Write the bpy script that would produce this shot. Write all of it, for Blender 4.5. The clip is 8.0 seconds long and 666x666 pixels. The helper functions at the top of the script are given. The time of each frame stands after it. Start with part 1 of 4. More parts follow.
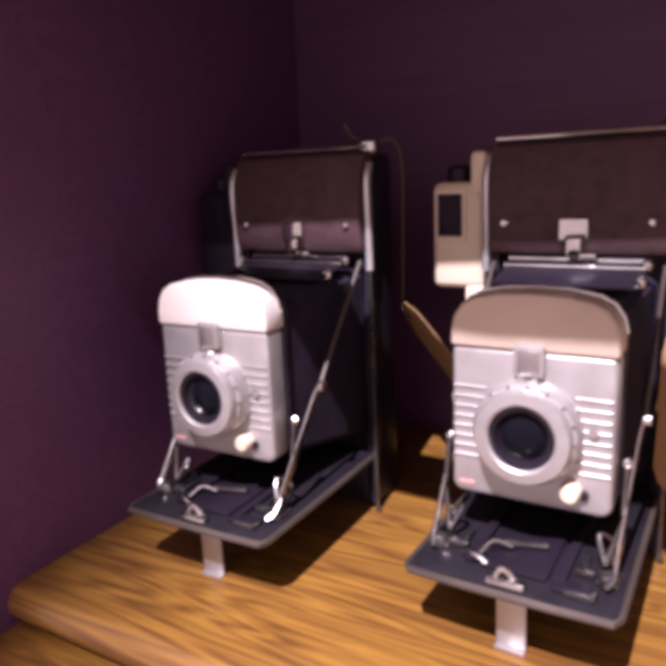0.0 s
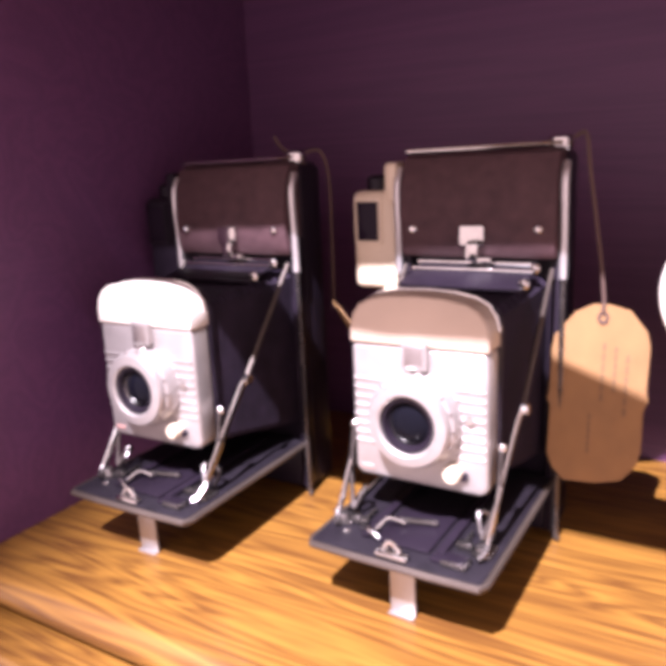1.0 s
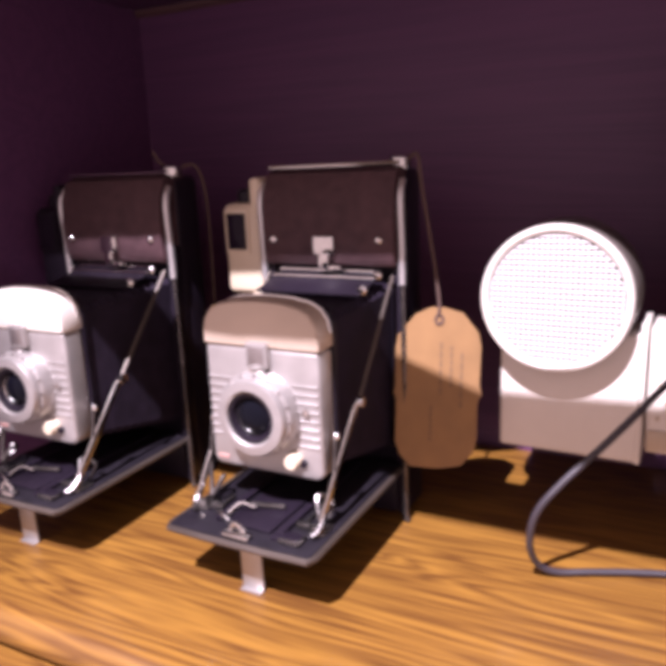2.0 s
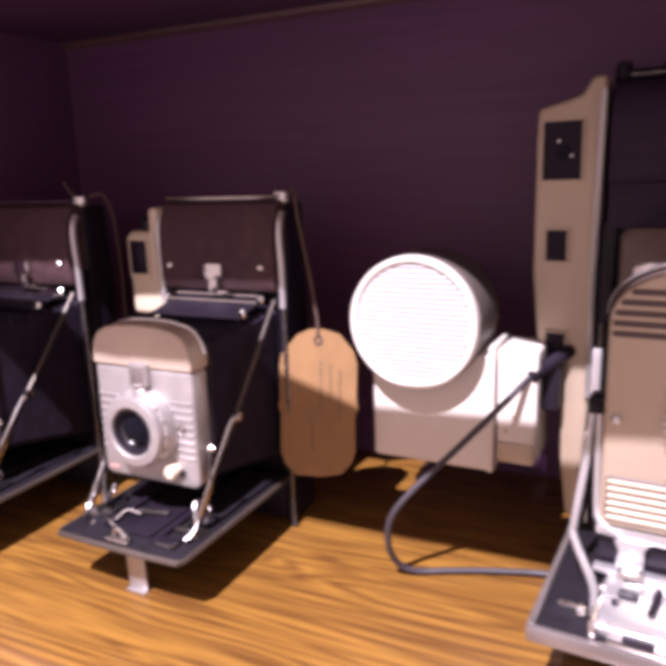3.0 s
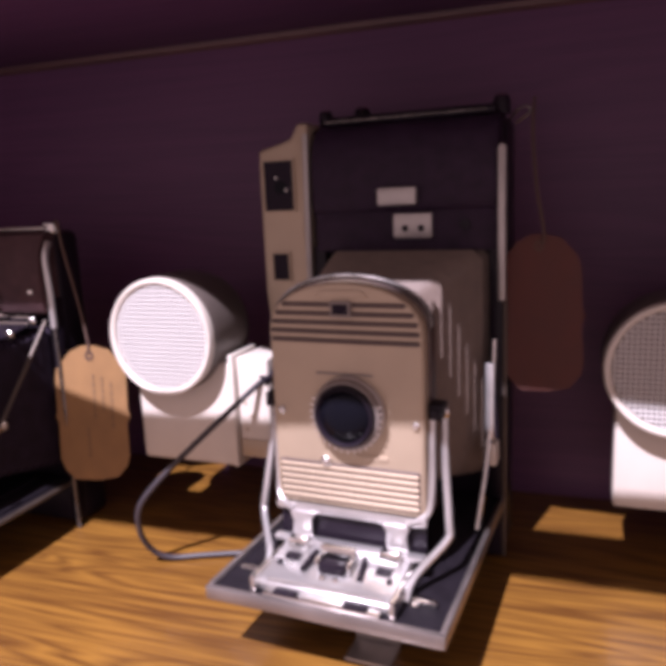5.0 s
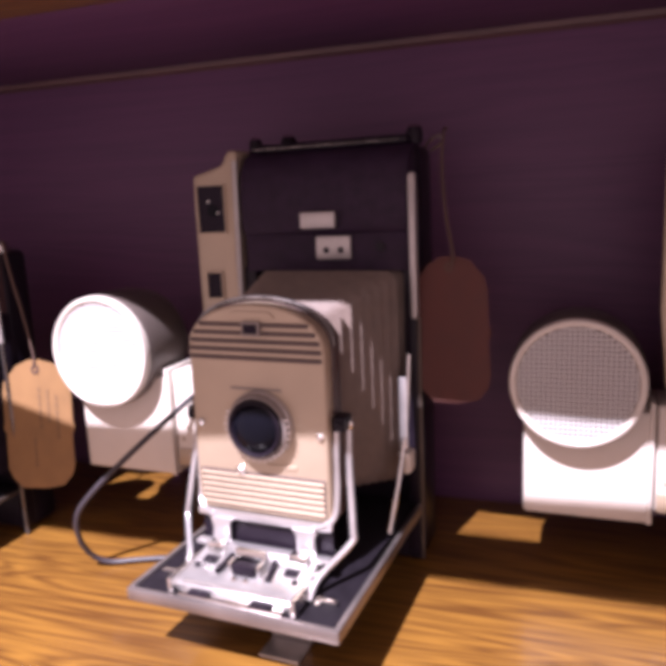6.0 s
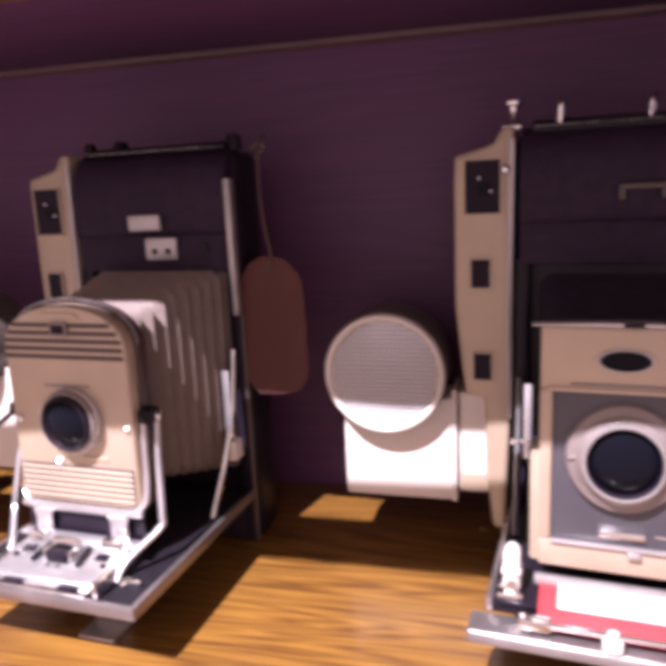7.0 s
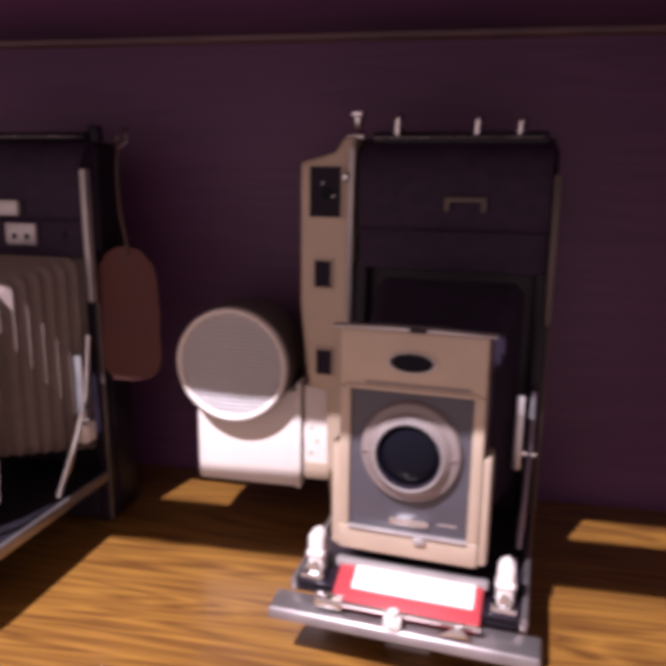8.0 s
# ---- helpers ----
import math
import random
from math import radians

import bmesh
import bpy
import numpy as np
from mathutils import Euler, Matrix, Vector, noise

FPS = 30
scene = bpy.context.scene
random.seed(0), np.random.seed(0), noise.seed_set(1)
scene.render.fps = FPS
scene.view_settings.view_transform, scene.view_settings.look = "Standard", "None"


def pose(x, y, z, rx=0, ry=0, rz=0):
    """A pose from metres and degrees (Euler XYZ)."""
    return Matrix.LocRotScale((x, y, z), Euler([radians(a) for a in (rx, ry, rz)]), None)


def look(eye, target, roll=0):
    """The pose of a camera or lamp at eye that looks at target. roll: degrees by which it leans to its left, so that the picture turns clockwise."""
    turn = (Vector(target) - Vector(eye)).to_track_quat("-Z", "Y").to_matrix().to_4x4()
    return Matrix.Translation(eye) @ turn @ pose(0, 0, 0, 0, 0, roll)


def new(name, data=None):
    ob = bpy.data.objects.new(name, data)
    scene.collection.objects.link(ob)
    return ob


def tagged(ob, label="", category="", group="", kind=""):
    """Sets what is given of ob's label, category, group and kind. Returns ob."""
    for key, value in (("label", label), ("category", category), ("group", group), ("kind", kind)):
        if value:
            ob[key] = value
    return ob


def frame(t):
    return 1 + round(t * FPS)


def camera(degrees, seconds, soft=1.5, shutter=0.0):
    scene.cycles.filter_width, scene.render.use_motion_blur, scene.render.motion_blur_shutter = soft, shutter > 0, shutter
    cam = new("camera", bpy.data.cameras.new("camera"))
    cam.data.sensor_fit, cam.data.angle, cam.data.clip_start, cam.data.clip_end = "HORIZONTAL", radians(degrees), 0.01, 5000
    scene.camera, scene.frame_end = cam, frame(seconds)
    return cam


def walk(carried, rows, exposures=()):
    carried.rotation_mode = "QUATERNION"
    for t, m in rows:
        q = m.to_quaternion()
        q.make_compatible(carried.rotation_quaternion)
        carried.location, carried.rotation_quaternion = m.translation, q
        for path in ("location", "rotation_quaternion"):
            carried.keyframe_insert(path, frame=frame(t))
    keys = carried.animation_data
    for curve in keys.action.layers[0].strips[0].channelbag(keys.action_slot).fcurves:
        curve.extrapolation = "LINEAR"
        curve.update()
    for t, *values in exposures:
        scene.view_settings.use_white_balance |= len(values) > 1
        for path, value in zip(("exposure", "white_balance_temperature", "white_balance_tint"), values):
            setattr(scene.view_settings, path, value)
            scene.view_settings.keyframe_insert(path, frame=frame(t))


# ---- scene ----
cam = camera(51.46, 8.0, 6.0, 0.5)
PATH = [
    (0, (0.0309, -0.0399, 0.2030), (-1.1800, 1.4893, -0.2388), -2.48),
    (0.5, (0.0564, -0.0363, 0.2106), (-1.1698, 1.4823, -0.2259), -2.55),
    (1, (0.0856, -0.0366, 0.2103), (-1.1296, 1.4839, -0.2495), -2.65),
    (1.5, (0.1173, -0.0343, 0.2111), (-1.0326, 1.5336, -0.2574), -2.51),
    (3, (0.2193, -0.0244, 0.2299), (-0.8557, 1.6028, -0.2135), -1.92),
    (3.5, (0.2533, -0.0212, 0.2328), (-0.7487, 1.6543, -0.2014), -2.08),
    (4, (0.2833, -0.0194, 0.2380), (-0.6786, 1.6884, -0.1595), -1.98),
    (4.5, (0.3135, -0.0207, 0.2470), (-0.6131, 1.7112, -0.1298), -2.28),
    (5, (0.3497, -0.0162, 0.2306), (-0.5599, 1.7230, -0.1540), -2.50),
    (6.5, (0.4340, -0.0192, 0.2447), (-0.4166, 1.7538, -0.1198), -2.66),
    (7, (0.4833, -0.0091, 0.2454), (-0.2699, 1.7990, -0.1589), -2.65),
    (7.5, (0.5153, -0.0028, 0.2456), (-0.1889, 1.8164, -0.1957), -0.88),
    (8, (0.5536, -0.0043, 0.2524), (-0.0646, 1.8461, -0.1878), 0.70),
]
STOPS = [(0, -0.09, 5950, 16), (0.5, 0.15, 5950, 16), (1, 0.77, 5950, 16), (1.5, 0.13, 5950, 16), (3, 0.06, 5950, 16), (3.5, -0.05, 5950, 16), (4, -0.37, 5950, 16), (4.5, -0.45, 5950, 16), (5, -0.39, 5950, 16), (6.5, 0.25, 5950, 16), (7, 0.25, 5950, 16), (7.5, -0.03, 5950, 16), (8, -0.25, 5950, 16)]
walk(cam, [(t, look(eye, target, roll)) for t, eye, target, roll in PATH], STOPS)

# ---- light ----
world = bpy.data.worlds.new("room_dark")
scene.world = world
world.use_nodes = True
world.node_tree.nodes["Background"].inputs[0].default_value = (0.56, 0.392, 0.365, 1)
world.node_tree.nodes["Background"].inputs[1].default_value = 1.6


def spot(name, eye, target, watts, size, blend, radius, colour):
    d = bpy.data.lights.new(name, "SPOT")
    d.energy, d.spot_size, d.spot_blend, d.shadow_soft_size, d.color = watts, radians(size), blend, radius, colour
    ob = new(name, d)
    ob.matrix_world = look(eye, target)
    return ob


spot("ceiling_spot", (0.11, -0.745, 1.535), (0.24, 0.36, 0.0), 510, 38.0, 0.5, 0.010, (1.0, 0.88, 0.94))


# ---- materials ----
def mat(name, rgb, rough=0.5, metal=0.0, bump=0.0, scale=200.0, vary=0.0, coat=0.0):
    m = bpy.data.materials.new(name)
    m.use_nodes = True
    nt = m.node_tree
    b = nt.nodes["Principled BSDF"]
    b.inputs["Base Color"].default_value = (*rgb, 1)
    b.inputs["Roughness"].default_value = rough
    b.inputs["Metallic"].default_value = metal
    b.inputs["Coat Weight"].default_value = coat
    tc = nt.nodes.new("ShaderNodeTexCoord")
    if vary:
        n = nt.nodes.new("ShaderNodeTexNoise")
        n.inputs["Scale"].default_value, n.inputs["Detail"].default_value = scale * 0.15, 6
        nt.links.new(tc.outputs["Object"], n.inputs["Vector"])
        r = nt.nodes.new("ShaderNodeValToRGB")
        r.color_ramp.elements[0].position, r.color_ramp.elements[1].position = 0.3, 0.7
        r.color_ramp.elements[0].color = (*[c * (1 - vary) for c in rgb], 1)
        r.color_ramp.elements[1].color = (*[min(1, c * (1 + vary)) for c in rgb], 1)
        nt.links.new(n.outputs["Fac"], r.inputs["Fac"])
        nt.links.new(r.outputs["Color"], b.inputs["Base Color"])
        mr = nt.nodes.new("ShaderNodeMapRange")
        mr.inputs["To Min"].default_value, mr.inputs["To Max"].default_value = max(0.03, rough - 0.12), min(1, rough + 0.12)
        nt.links.new(n.outputs["Fac"], mr.inputs["Value"])
        nt.links.new(mr.outputs["Result"], b.inputs["Roughness"])
    if bump:
        n2 = nt.nodes.new("ShaderNodeTexNoise")
        n2.inputs["Scale"].default_value, n2.inputs["Detail"].default_value = scale * 4, 3
        nt.links.new(tc.outputs["Object"], n2.inputs["Vector"])
        bp = nt.nodes.new("ShaderNodeBump")
        bp.inputs["Strength"].default_value, bp.inputs["Distance"].default_value = bump, 0.0006
        nt.links.new(n2.outputs["Fac"], bp.inputs["Height"])
        nt.links.new(bp.outputs["Normal"], b.inputs["Normal"])
    return m


def wood(name, dark, light, rough, ring=22.0, stretch=0.07, coat=0.0):
    """Oak or stained boards, grain along x, at real size."""
    m = bpy.data.materials.new(name)
    m.use_nodes = True
    nt = m.node_tree
    b = nt.nodes["Principled BSDF"]
    tc = nt.nodes.new("ShaderNodeTexCoord")
    mp = nt.nodes.new("ShaderNodeMapping")
    mp.inputs["Scale"].default_value = (stretch, 1, 1)
    nt.links.new(tc.outputs["Object"], mp.inputs["Vector"])
    big = nt.nodes.new("ShaderNodeTexNoise")
    big.inputs["Scale"].default_value, big.inputs["Detail"].default_value, big.inputs["Distortion"].default_value = ring, 3, 0.5
    nt.links.new(mp.outputs["Vector"], big.inputs["Vector"])
    mul = nt.nodes.new("ShaderNodeMath")
    mul.operation = "MULTIPLY"
    mul.inputs[1].default_value = 15.0
    nt.links.new(big.outputs["Fac"], mul.inputs[0])
    fr = nt.nodes.new("ShaderNodeMath")
    fr.operation = "PINGPONG"
    fr.inputs[1].default_value = 0.5
    nt.links.new(mul.outputs[0], fr.inputs[0])
    fine = nt.nodes.new("ShaderNodeTexNoise")
    fine.inputs["Scale"].default_value, fine.inputs["Detail"].default_value = 300, 5
    mp2 = nt.nodes.new("ShaderNodeMapping")
    mp2.inputs["Scale"].default_value = (0.045, 1, 1)
    nt.links.new(tc.outputs["Object"], mp2.inputs["Vector"])
    nt.links.new(mp2.outputs["Vector"], fine.inputs["Vector"])
    mix = nt.nodes.new("ShaderNodeMix")
    mix.data_type = "FLOAT"
    mix.inputs["Factor"].default_value = 0.52
    nt.links.new(fr.outputs[0], mix.inputs["A"])
    nt.links.new(fine.outputs["Fac"], mix.inputs["B"])
    r = nt.nodes.new("ShaderNodeValToRGB")
    r.color_ramp.elements[0].position, r.color_ramp.elements[1].position = 0.24, 0.54
    r.color_ramp.elements[0].color, r.color_ramp.elements[1].color = (*dark, 1), (*light, 1)
    nt.links.new(mix.outputs["Result"], r.inputs["Fac"])
    nt.links.new(r.outputs["Color"], b.inputs["Base Color"])
    b.inputs["Roughness"].default_value = rough
    b.inputs["Coat Weight"].default_value, b.inputs["Coat Roughness"].default_value = coat, 0.12
    bp = nt.nodes.new("ShaderNodeBump")
    bp.inputs["Strength"].default_value, bp.inputs["Distance"].default_value = 0.25, 0.0005
    nt.links.new(mix.outputs["Result"], bp.inputs["Height"])
    nt.links.new(bp.outputs["Normal"], b.inputs["Normal"])
    return m


OAK = wood("golden_oak", (0.108, 0.044, 0.010), (0.258, 0.124, 0.022), 0.38, 30.0, 0.07, 0.30)
STAINED = wood("dark_stained_wood", (0.088, 0.031, 0.088), (0.114, 0.040, 0.106), 0.55, 14.0)
BATTEN = wood("brown_stained_wood", (0.075, 0.036, 0.040), (0.12, 0.058, 0.056), 0.5, 14.0)
LEATHER = mat("dark_leatherette", (0.026, 0.014, 0.031), 0.5, bump=0.5, scale=900, vary=0.25)
LEATHER_BROWN = mat("brown_leatherette", (0.070, 0.038, 0.042), 0.55, bump=0.5, scale=900, vary=0.2)
BLACK = mat("black_paint", (0.0130, 0.0092, 0.0150), 0.38, vary=0.3)
BEDBLACK = mat("dull_black_leatherette", (0.0100, 0.0076, 0.0112), 0.6, bump=0.4, scale=900, vary=0.25)
BELLOWS = mat("black_bellows_cloth", (0.017, 0.011, 0.021), 0.85, bump=0.3, scale=700, vary=0.3)
for dark in (BLACK, BEDBLACK, BELLOWS, LEATHER, LEATHER_BROWN):
    dark.node_tree.nodes["Principled BSDF"].inputs["Specular IOR Level"].default_value = 0.18
BELLOWS_GREY = mat("grey_bellows_cloth", (0.145, 0.106, 0.088), 0.6, bump=0.3, scale=700, vary=0.12)
CHROME = mat("worn_chrome", (0.72, 0.70, 0.68), 0.16, 1.0, vary=0.15, scale=300)
POLISHED = mat("polished_aluminium", (0.62, 0.60, 0.60), 0.32, 0.8, bump=0.15, scale=300, vary=0.1)
SATIN = mat("satin_aluminium", (0.43, 0.40, 0.385), 0.40, 0.66, bump=0.1, scale=500, vary=0.1)
GREYPAINT = mat("warm_grey_enamel", (0.46, 0.37, 0.29), 0.35, 0.15, vary=0.08, scale=200)
BEIGE = mat("beige_enamel", (0.41, 0.325, 0.238), 0.45, 0.3, vary=0.08, scale=200)
WORN = mat("worn_nickel", (0.17, 0.155, 0.15), 0.27, 0.9, vary=0.35, scale=500)
NICKEL = mat("brushed_nickel", (0.33, 0.295, 0.285), 0.38, 0.85, bump=0.15, scale=300, vary=0.15)
IVORY = mat("ivory_plastic", (0.58, 0.485, 0.36), 0.35, vary=0.06, scale=200)
CREAM = mat("cream_plastic", (0.60, 0.545, 0.49), 0.35, vary=0.05, scale=200)
TAUPE = mat("taupe_plastic", (0.18, 0.148, 0.135), 0.42, vary=0.1, scale=200)
GLASSY = mat("dark_lens_glass", (0.004, 0.004, 0.007), 0.04, coat=0.04)
GLASSY.node_tree.nodes["Principled BSDF"].inputs["Specular IOR Level"].default_value = 0.07
WINDOW = mat("dark_window", (0.015, 0.010, 0.018), 0.08)
WINDOW.node_tree.nodes["Principled BSDF"].inputs["Specular IOR Level"].default_value = 0.08
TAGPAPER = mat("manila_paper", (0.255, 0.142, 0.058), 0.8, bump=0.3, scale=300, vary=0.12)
# Manila darkened to red-brown: the second tag's shade is in this colour.
TAGSHADED = mat("shaded_manila_paper", (0.080, 0.026, 0.021), 0.8, bump=0.3, scale=300, vary=0.12)
STRING = mat("cotton_string", (0.085, 0.050, 0.040), 0.9)
CABLE = mat("grey_rubber_cable", (0.034, 0.027, 0.033), 0.5, vary=0.2)
GREYPLATE = mat("dark_grey_enamel", (0.058, 0.053, 0.062), 0.33, 0.0, vary=0.08, scale=200)
DULL = mat("dull_bronze_metal", (0.085, 0.066, 0.055), 0.45, 0.5, vary=0.2)
STRIPE = mat("dark_brown_enamel", (0.055, 0.032, 0.030), 0.4, vary=0.15)
PINK = mat("faded_red_print", (0.42, 0.24, 0.21), 0.5)
RED = mat("red_enamel", (0.34, 0.040, 0.045), 0.35, vary=0.15)
INK = mat("faded_ink", (0.16, 0.10, 0.06), 0.9)
REFLECT = mat("silver_reflector", (0.36, 0.34, 0.33), 0.3, 0.3)
# Taupe darkened so that the bowl side carries its shade in the colour.
BOWL = mat("shaded_taupe_plastic", (0.105, 0.084, 0.076), 0.45, vary=0.1, scale=200)
DIFFUSER = mat("ribbed_clear_plastic", (0.52, 0.50, 0.49), 0.15)


# ---- building blocks ----
def part(name, bm, material, parent=None, label="", smooth=True):
    me = bpy.data.meshes.new(name)
    bm.normal_update()
    for f in bm.faces:
        f.smooth = smooth
    bm.to_mesh(me)
    bm.free()
    if smooth:
        me.set_sharp_from_angle(angle=radians(35))
    me.materials.append(material)
    ob = new(name, me)
    ob.parent = parent
    if label:
        tagged(ob, label)
    return ob


def thing(name, m, label, category, group="", kind=""):
    ob = new(name)
    ob.empty_display_size = 0.02
    ob.matrix_world = m
    return tagged(ob, label, category, group, kind)


def bevelled(bm, w, seg=2, angle=40):
    if w > 0:
        es = [e for e in bm.edges if len(e.link_faces) == 2 and e.calc_face_angle(0) > radians(angle)]
        bmesh.ops.bevel(bm, geom=es, offset=w, segments=seg, affect="EDGES", profile=0.5)
    return bm


def box(x0, x1, y0, y1, z0, z1, bev=0.0, seg=2):
    bm = bmesh.new()
    bmesh.ops.create_cube(bm, size=1, matrix=Matrix.LocRotScale(((x0 + x1) / 2, (y0 + y1) / 2, (z0 + z1) / 2), None, (x1 - x0, y1 - y0, z1 - z0)))
    return bevelled(bm, bev, seg)


def prism(outline, axis, a, b, bev=0.0, seg=2, angle=40):
    """A flat outline (pairs) pushed along an axis from a to b. axis x: pairs are y, z; y: x, z; z: x, y."""
    put = {"x": lambda p, d: (d, p[0], p[1]), "y": lambda p, d: (p[0], d, p[1]), "z": lambda p, d: (p[0], p[1], d)}[axis]
    bm = bmesh.new()
    lo = [bm.verts.new(put(p, a)) for p in outline]
    hi = [bm.verts.new(put(p, b)) for p in outline]
    n = len(outline)
    bm.faces.new(lo), bm.faces.new(hi[::-1])
    for i in range(n):
        bm.faces.new((lo[i], hi[i], hi[(i + 1) % n], lo[(i + 1) % n]))
    bmesh.ops.recalc_face_normals(bm, faces=bm.faces)
    return bevelled(bm, bev, seg, angle)


def rounded(x0, x1, z0, z1, radii, n=6):
    """Outline of a rectangle with corner radii: bottom left, bottom right, top right, top left."""
    out = []
    for (cx, cz, sx, sz, a0), r in zip(((x0, z0, 1, 1, 180), (x1, z0, -1, 1, 270), (x1, z1, -1, -1, 0), (x0, z1, 1, -1, 90)), radii):
        if r <= 0:
            out.append((cx, cz))
            continue
        for i in range(n + 1):
            t = radians(a0 + 90 * i / n)
            out.append((cx + sx * r + r * math.cos(t), cz + sz * r + r * math.sin(t)))
    return out


def lathe(profile, m=Matrix(), steps=40):
    """Turns (radius, height) pairs round local z, then lays the result by m."""
    bm = bmesh.new()
    rings = []
    for r, h in profile:
        if r < 1e-6:
            rings.append([bm.verts.new((0, 0, h))] * steps)
        else:
            rings.append([bm.verts.new((r * math.cos(2 * math.pi * i / steps), r * math.sin(2 * math.pi * i / steps), h)) for i in range(steps)])
    for a, b in zip(rings, rings[1:]):
        for i in range(steps):
            vs = []
            for v in (a[i], a[(i + 1) % steps], b[(i + 1) % steps], b[i]):
                if v not in vs:
                    vs.append(v)
            if len(vs) > 2:
                bm.faces.new(vs)
    bmesh.ops.recalc_face_normals(bm, faces=bm.faces)
    bm.transform(m)
    return bm


FRONT = pose(0, 0, 0, 90, 0, 0)  # local z of a lathe towards -y


def turned(profile, x, y, z, steps=40, turn=FRONT):
    return lathe(profile, Matrix.Translation((x, y, z)) @ turn, steps)


def smooth_line(points, n=8):
    pts = [Vector(p) for p in points]
    out = []
    for i in range(len(pts) - 1):
        p0, p1, p2, p3 = pts[max(i - 1, 0)], pts[i], pts[i + 1], pts[min(i + 2, len(pts) - 1)]
        for k in range(n):
            t = k / n
            out.append(0.5 * ((2 * p1) + (p2 - p0) * t + (2 * p0 - 5 * p1 + 4 * p2 - p3) * t * t + (3 * p1 - p0 - 3 * p2 + p3) * t ** 3))
    return out + [pts[-1]]


def tube(points, r, steps=10, flat=1.0):
    """A rod along a line; flat squeezes its section."""
    pts = [Vector(p) for p in points]
    bm = bmesh.new()
    rings, up = [], None
    for i, p in enumerate(pts):
        d = (pts[min(i + 1, len(pts) - 1)] - pts[max(i - 1, 0)]).normalized()
        if up is None:
            up = Vector((1, 0, 0)) if abs(d.x) < 0.9 else Vector((0, 0, 1))
        side = d.cross(up).normalized()
        up = side.cross(d).normalized()
        rings.append([bm.verts.new(p + side * r * math.cos(2 * math.pi * k / steps) + up * r * flat * math.sin(2 * math.pi * k / steps)) for k in range(steps)])
    for a, b in zip(rings, rings[1:]):
        for k in range(steps):
            bm.faces.new((a[k], a[(k + 1) % steps], b[(k + 1) % steps], b[k]))
    bm.faces.new(rings[0]), bm.faces.new(rings[-1])
    bmesh.ops.recalc_face_normals(bm, faces=bm.faces)
    return bm


def joined(*bms):
    out = bmesh.new()
    for b in bms:
        me = bpy.data.meshes.new("scrap")
        b.to_mesh(me)
        b.free()
        out.from_mesh(me)
        bpy.data.meshes.remove(me)
    return out


# ---- the cabinet ----
CAB = pose(0, 0, 0, 0, 0, 8.0)  # the cabinet stands slightly turned: u along the shelf, v into it


def structure(name, bm, material, label, category, m=CAB):
    ob = tagged(part(name, bm, material), label, category, "", "structure")
    ob.matrix_world = m
    return ob


LEFT, RIGHT, BACK, TOP = -0.291, 0.760, 0.456, 0.355
nose = [(BACK, 0.0), (BACK, -0.022), (0.158, -0.022)]
nose += [(0.158 - 0.012 * math.sin(radians(a)), -0.011 - 0.011 * math.cos(radians(a))) for a in range(20, 171, 10)] + [(0.160, 0.0)]
structure("shelf_board", prism(nose, "x", LEFT, RIGHT), OAK, "golden oak shelf board with a rounded front edge", "shelf")
structure("shelf_moulding", box(LEFT - 0.036, RIGHT, 0.122, BACK - 0.02, -0.048, -0.0225, 0.005, 4), OAK, "oak moulding under the shelf front", "moulding")
structure("lower_front", box(LEFT - 0.036, RIGHT, 0.095, BACK - 0.02, -0.30, -0.0485, 0.004, 3), OAK, "oak front board below the shelf", "moulding")
structure("wall_back", box(LEFT - 0.03, RIGHT + 0.03, BACK, BACK + 0.023, -0.3, 0.75), STAINED, "dark stained wooden back panel", "wall")
structure("wall_left", box(LEFT - 0.022, LEFT, 0.125, BACK, -0.034, 0.75), STAINED, "dark stained wooden side panel", "wall")
structure("wall_right", box(RIGHT, RIGHT + 0.022, 0.10, BACK, -0.3, 0.75), STAINED, "dark stained wooden side panel", "wall")
structure("upper_shelf", box(LEFT, RIGHT, 0.270, BACK, TOP, TOP + 0.018, 0.001), STAINED, "dark stained underside of the shelf above", "shelf")
# Lip edge bent to fit the lit bands, with a notch for the flash window.
structure("upper_shelf_lip", prism([(LEFT, 0.160), (-0.07, 0.166), (0.02, 0.167), (0.05, 0.188), (0.11, 0.188), (0.14, 0.169), (0.34, 0.156), (RIGHT, 0.155), (RIGHT, 0.270), (LEFT, 0.270)], "z", TOP - 0.004, TOP + 0.018, 0.003, 3), OAK, "oak front lip of the shelf above, its edge bent to shape the light", "shelf")
# Rail out of view, inferred from its shade band; edges bent to fit it.
structure("top_rail", prism([(LEFT, 0.100), (-0.05, 0.084), (0.20, 0.086), (RIGHT, 0.085), (RIGHT, 0.132), (-0.05, 0.133), (LEFT, 0.142)], "z", TOP - 0.008, TOP - 0.002, 0.0015), STAINED, "dark stained front rail of the cabinet", "rail")
structure("corner_batten", prism([(BACK, TOP), (BACK, TOP - 0.0050), (BACK - 0.002, TOP - 0.0055), (BACK - 0.005, TOP - 0.0035), (BACK - 0.006, TOP)], "x", LEFT, RIGHT), BATTEN, "brown batten between back panel and upper shelf", "moulding")


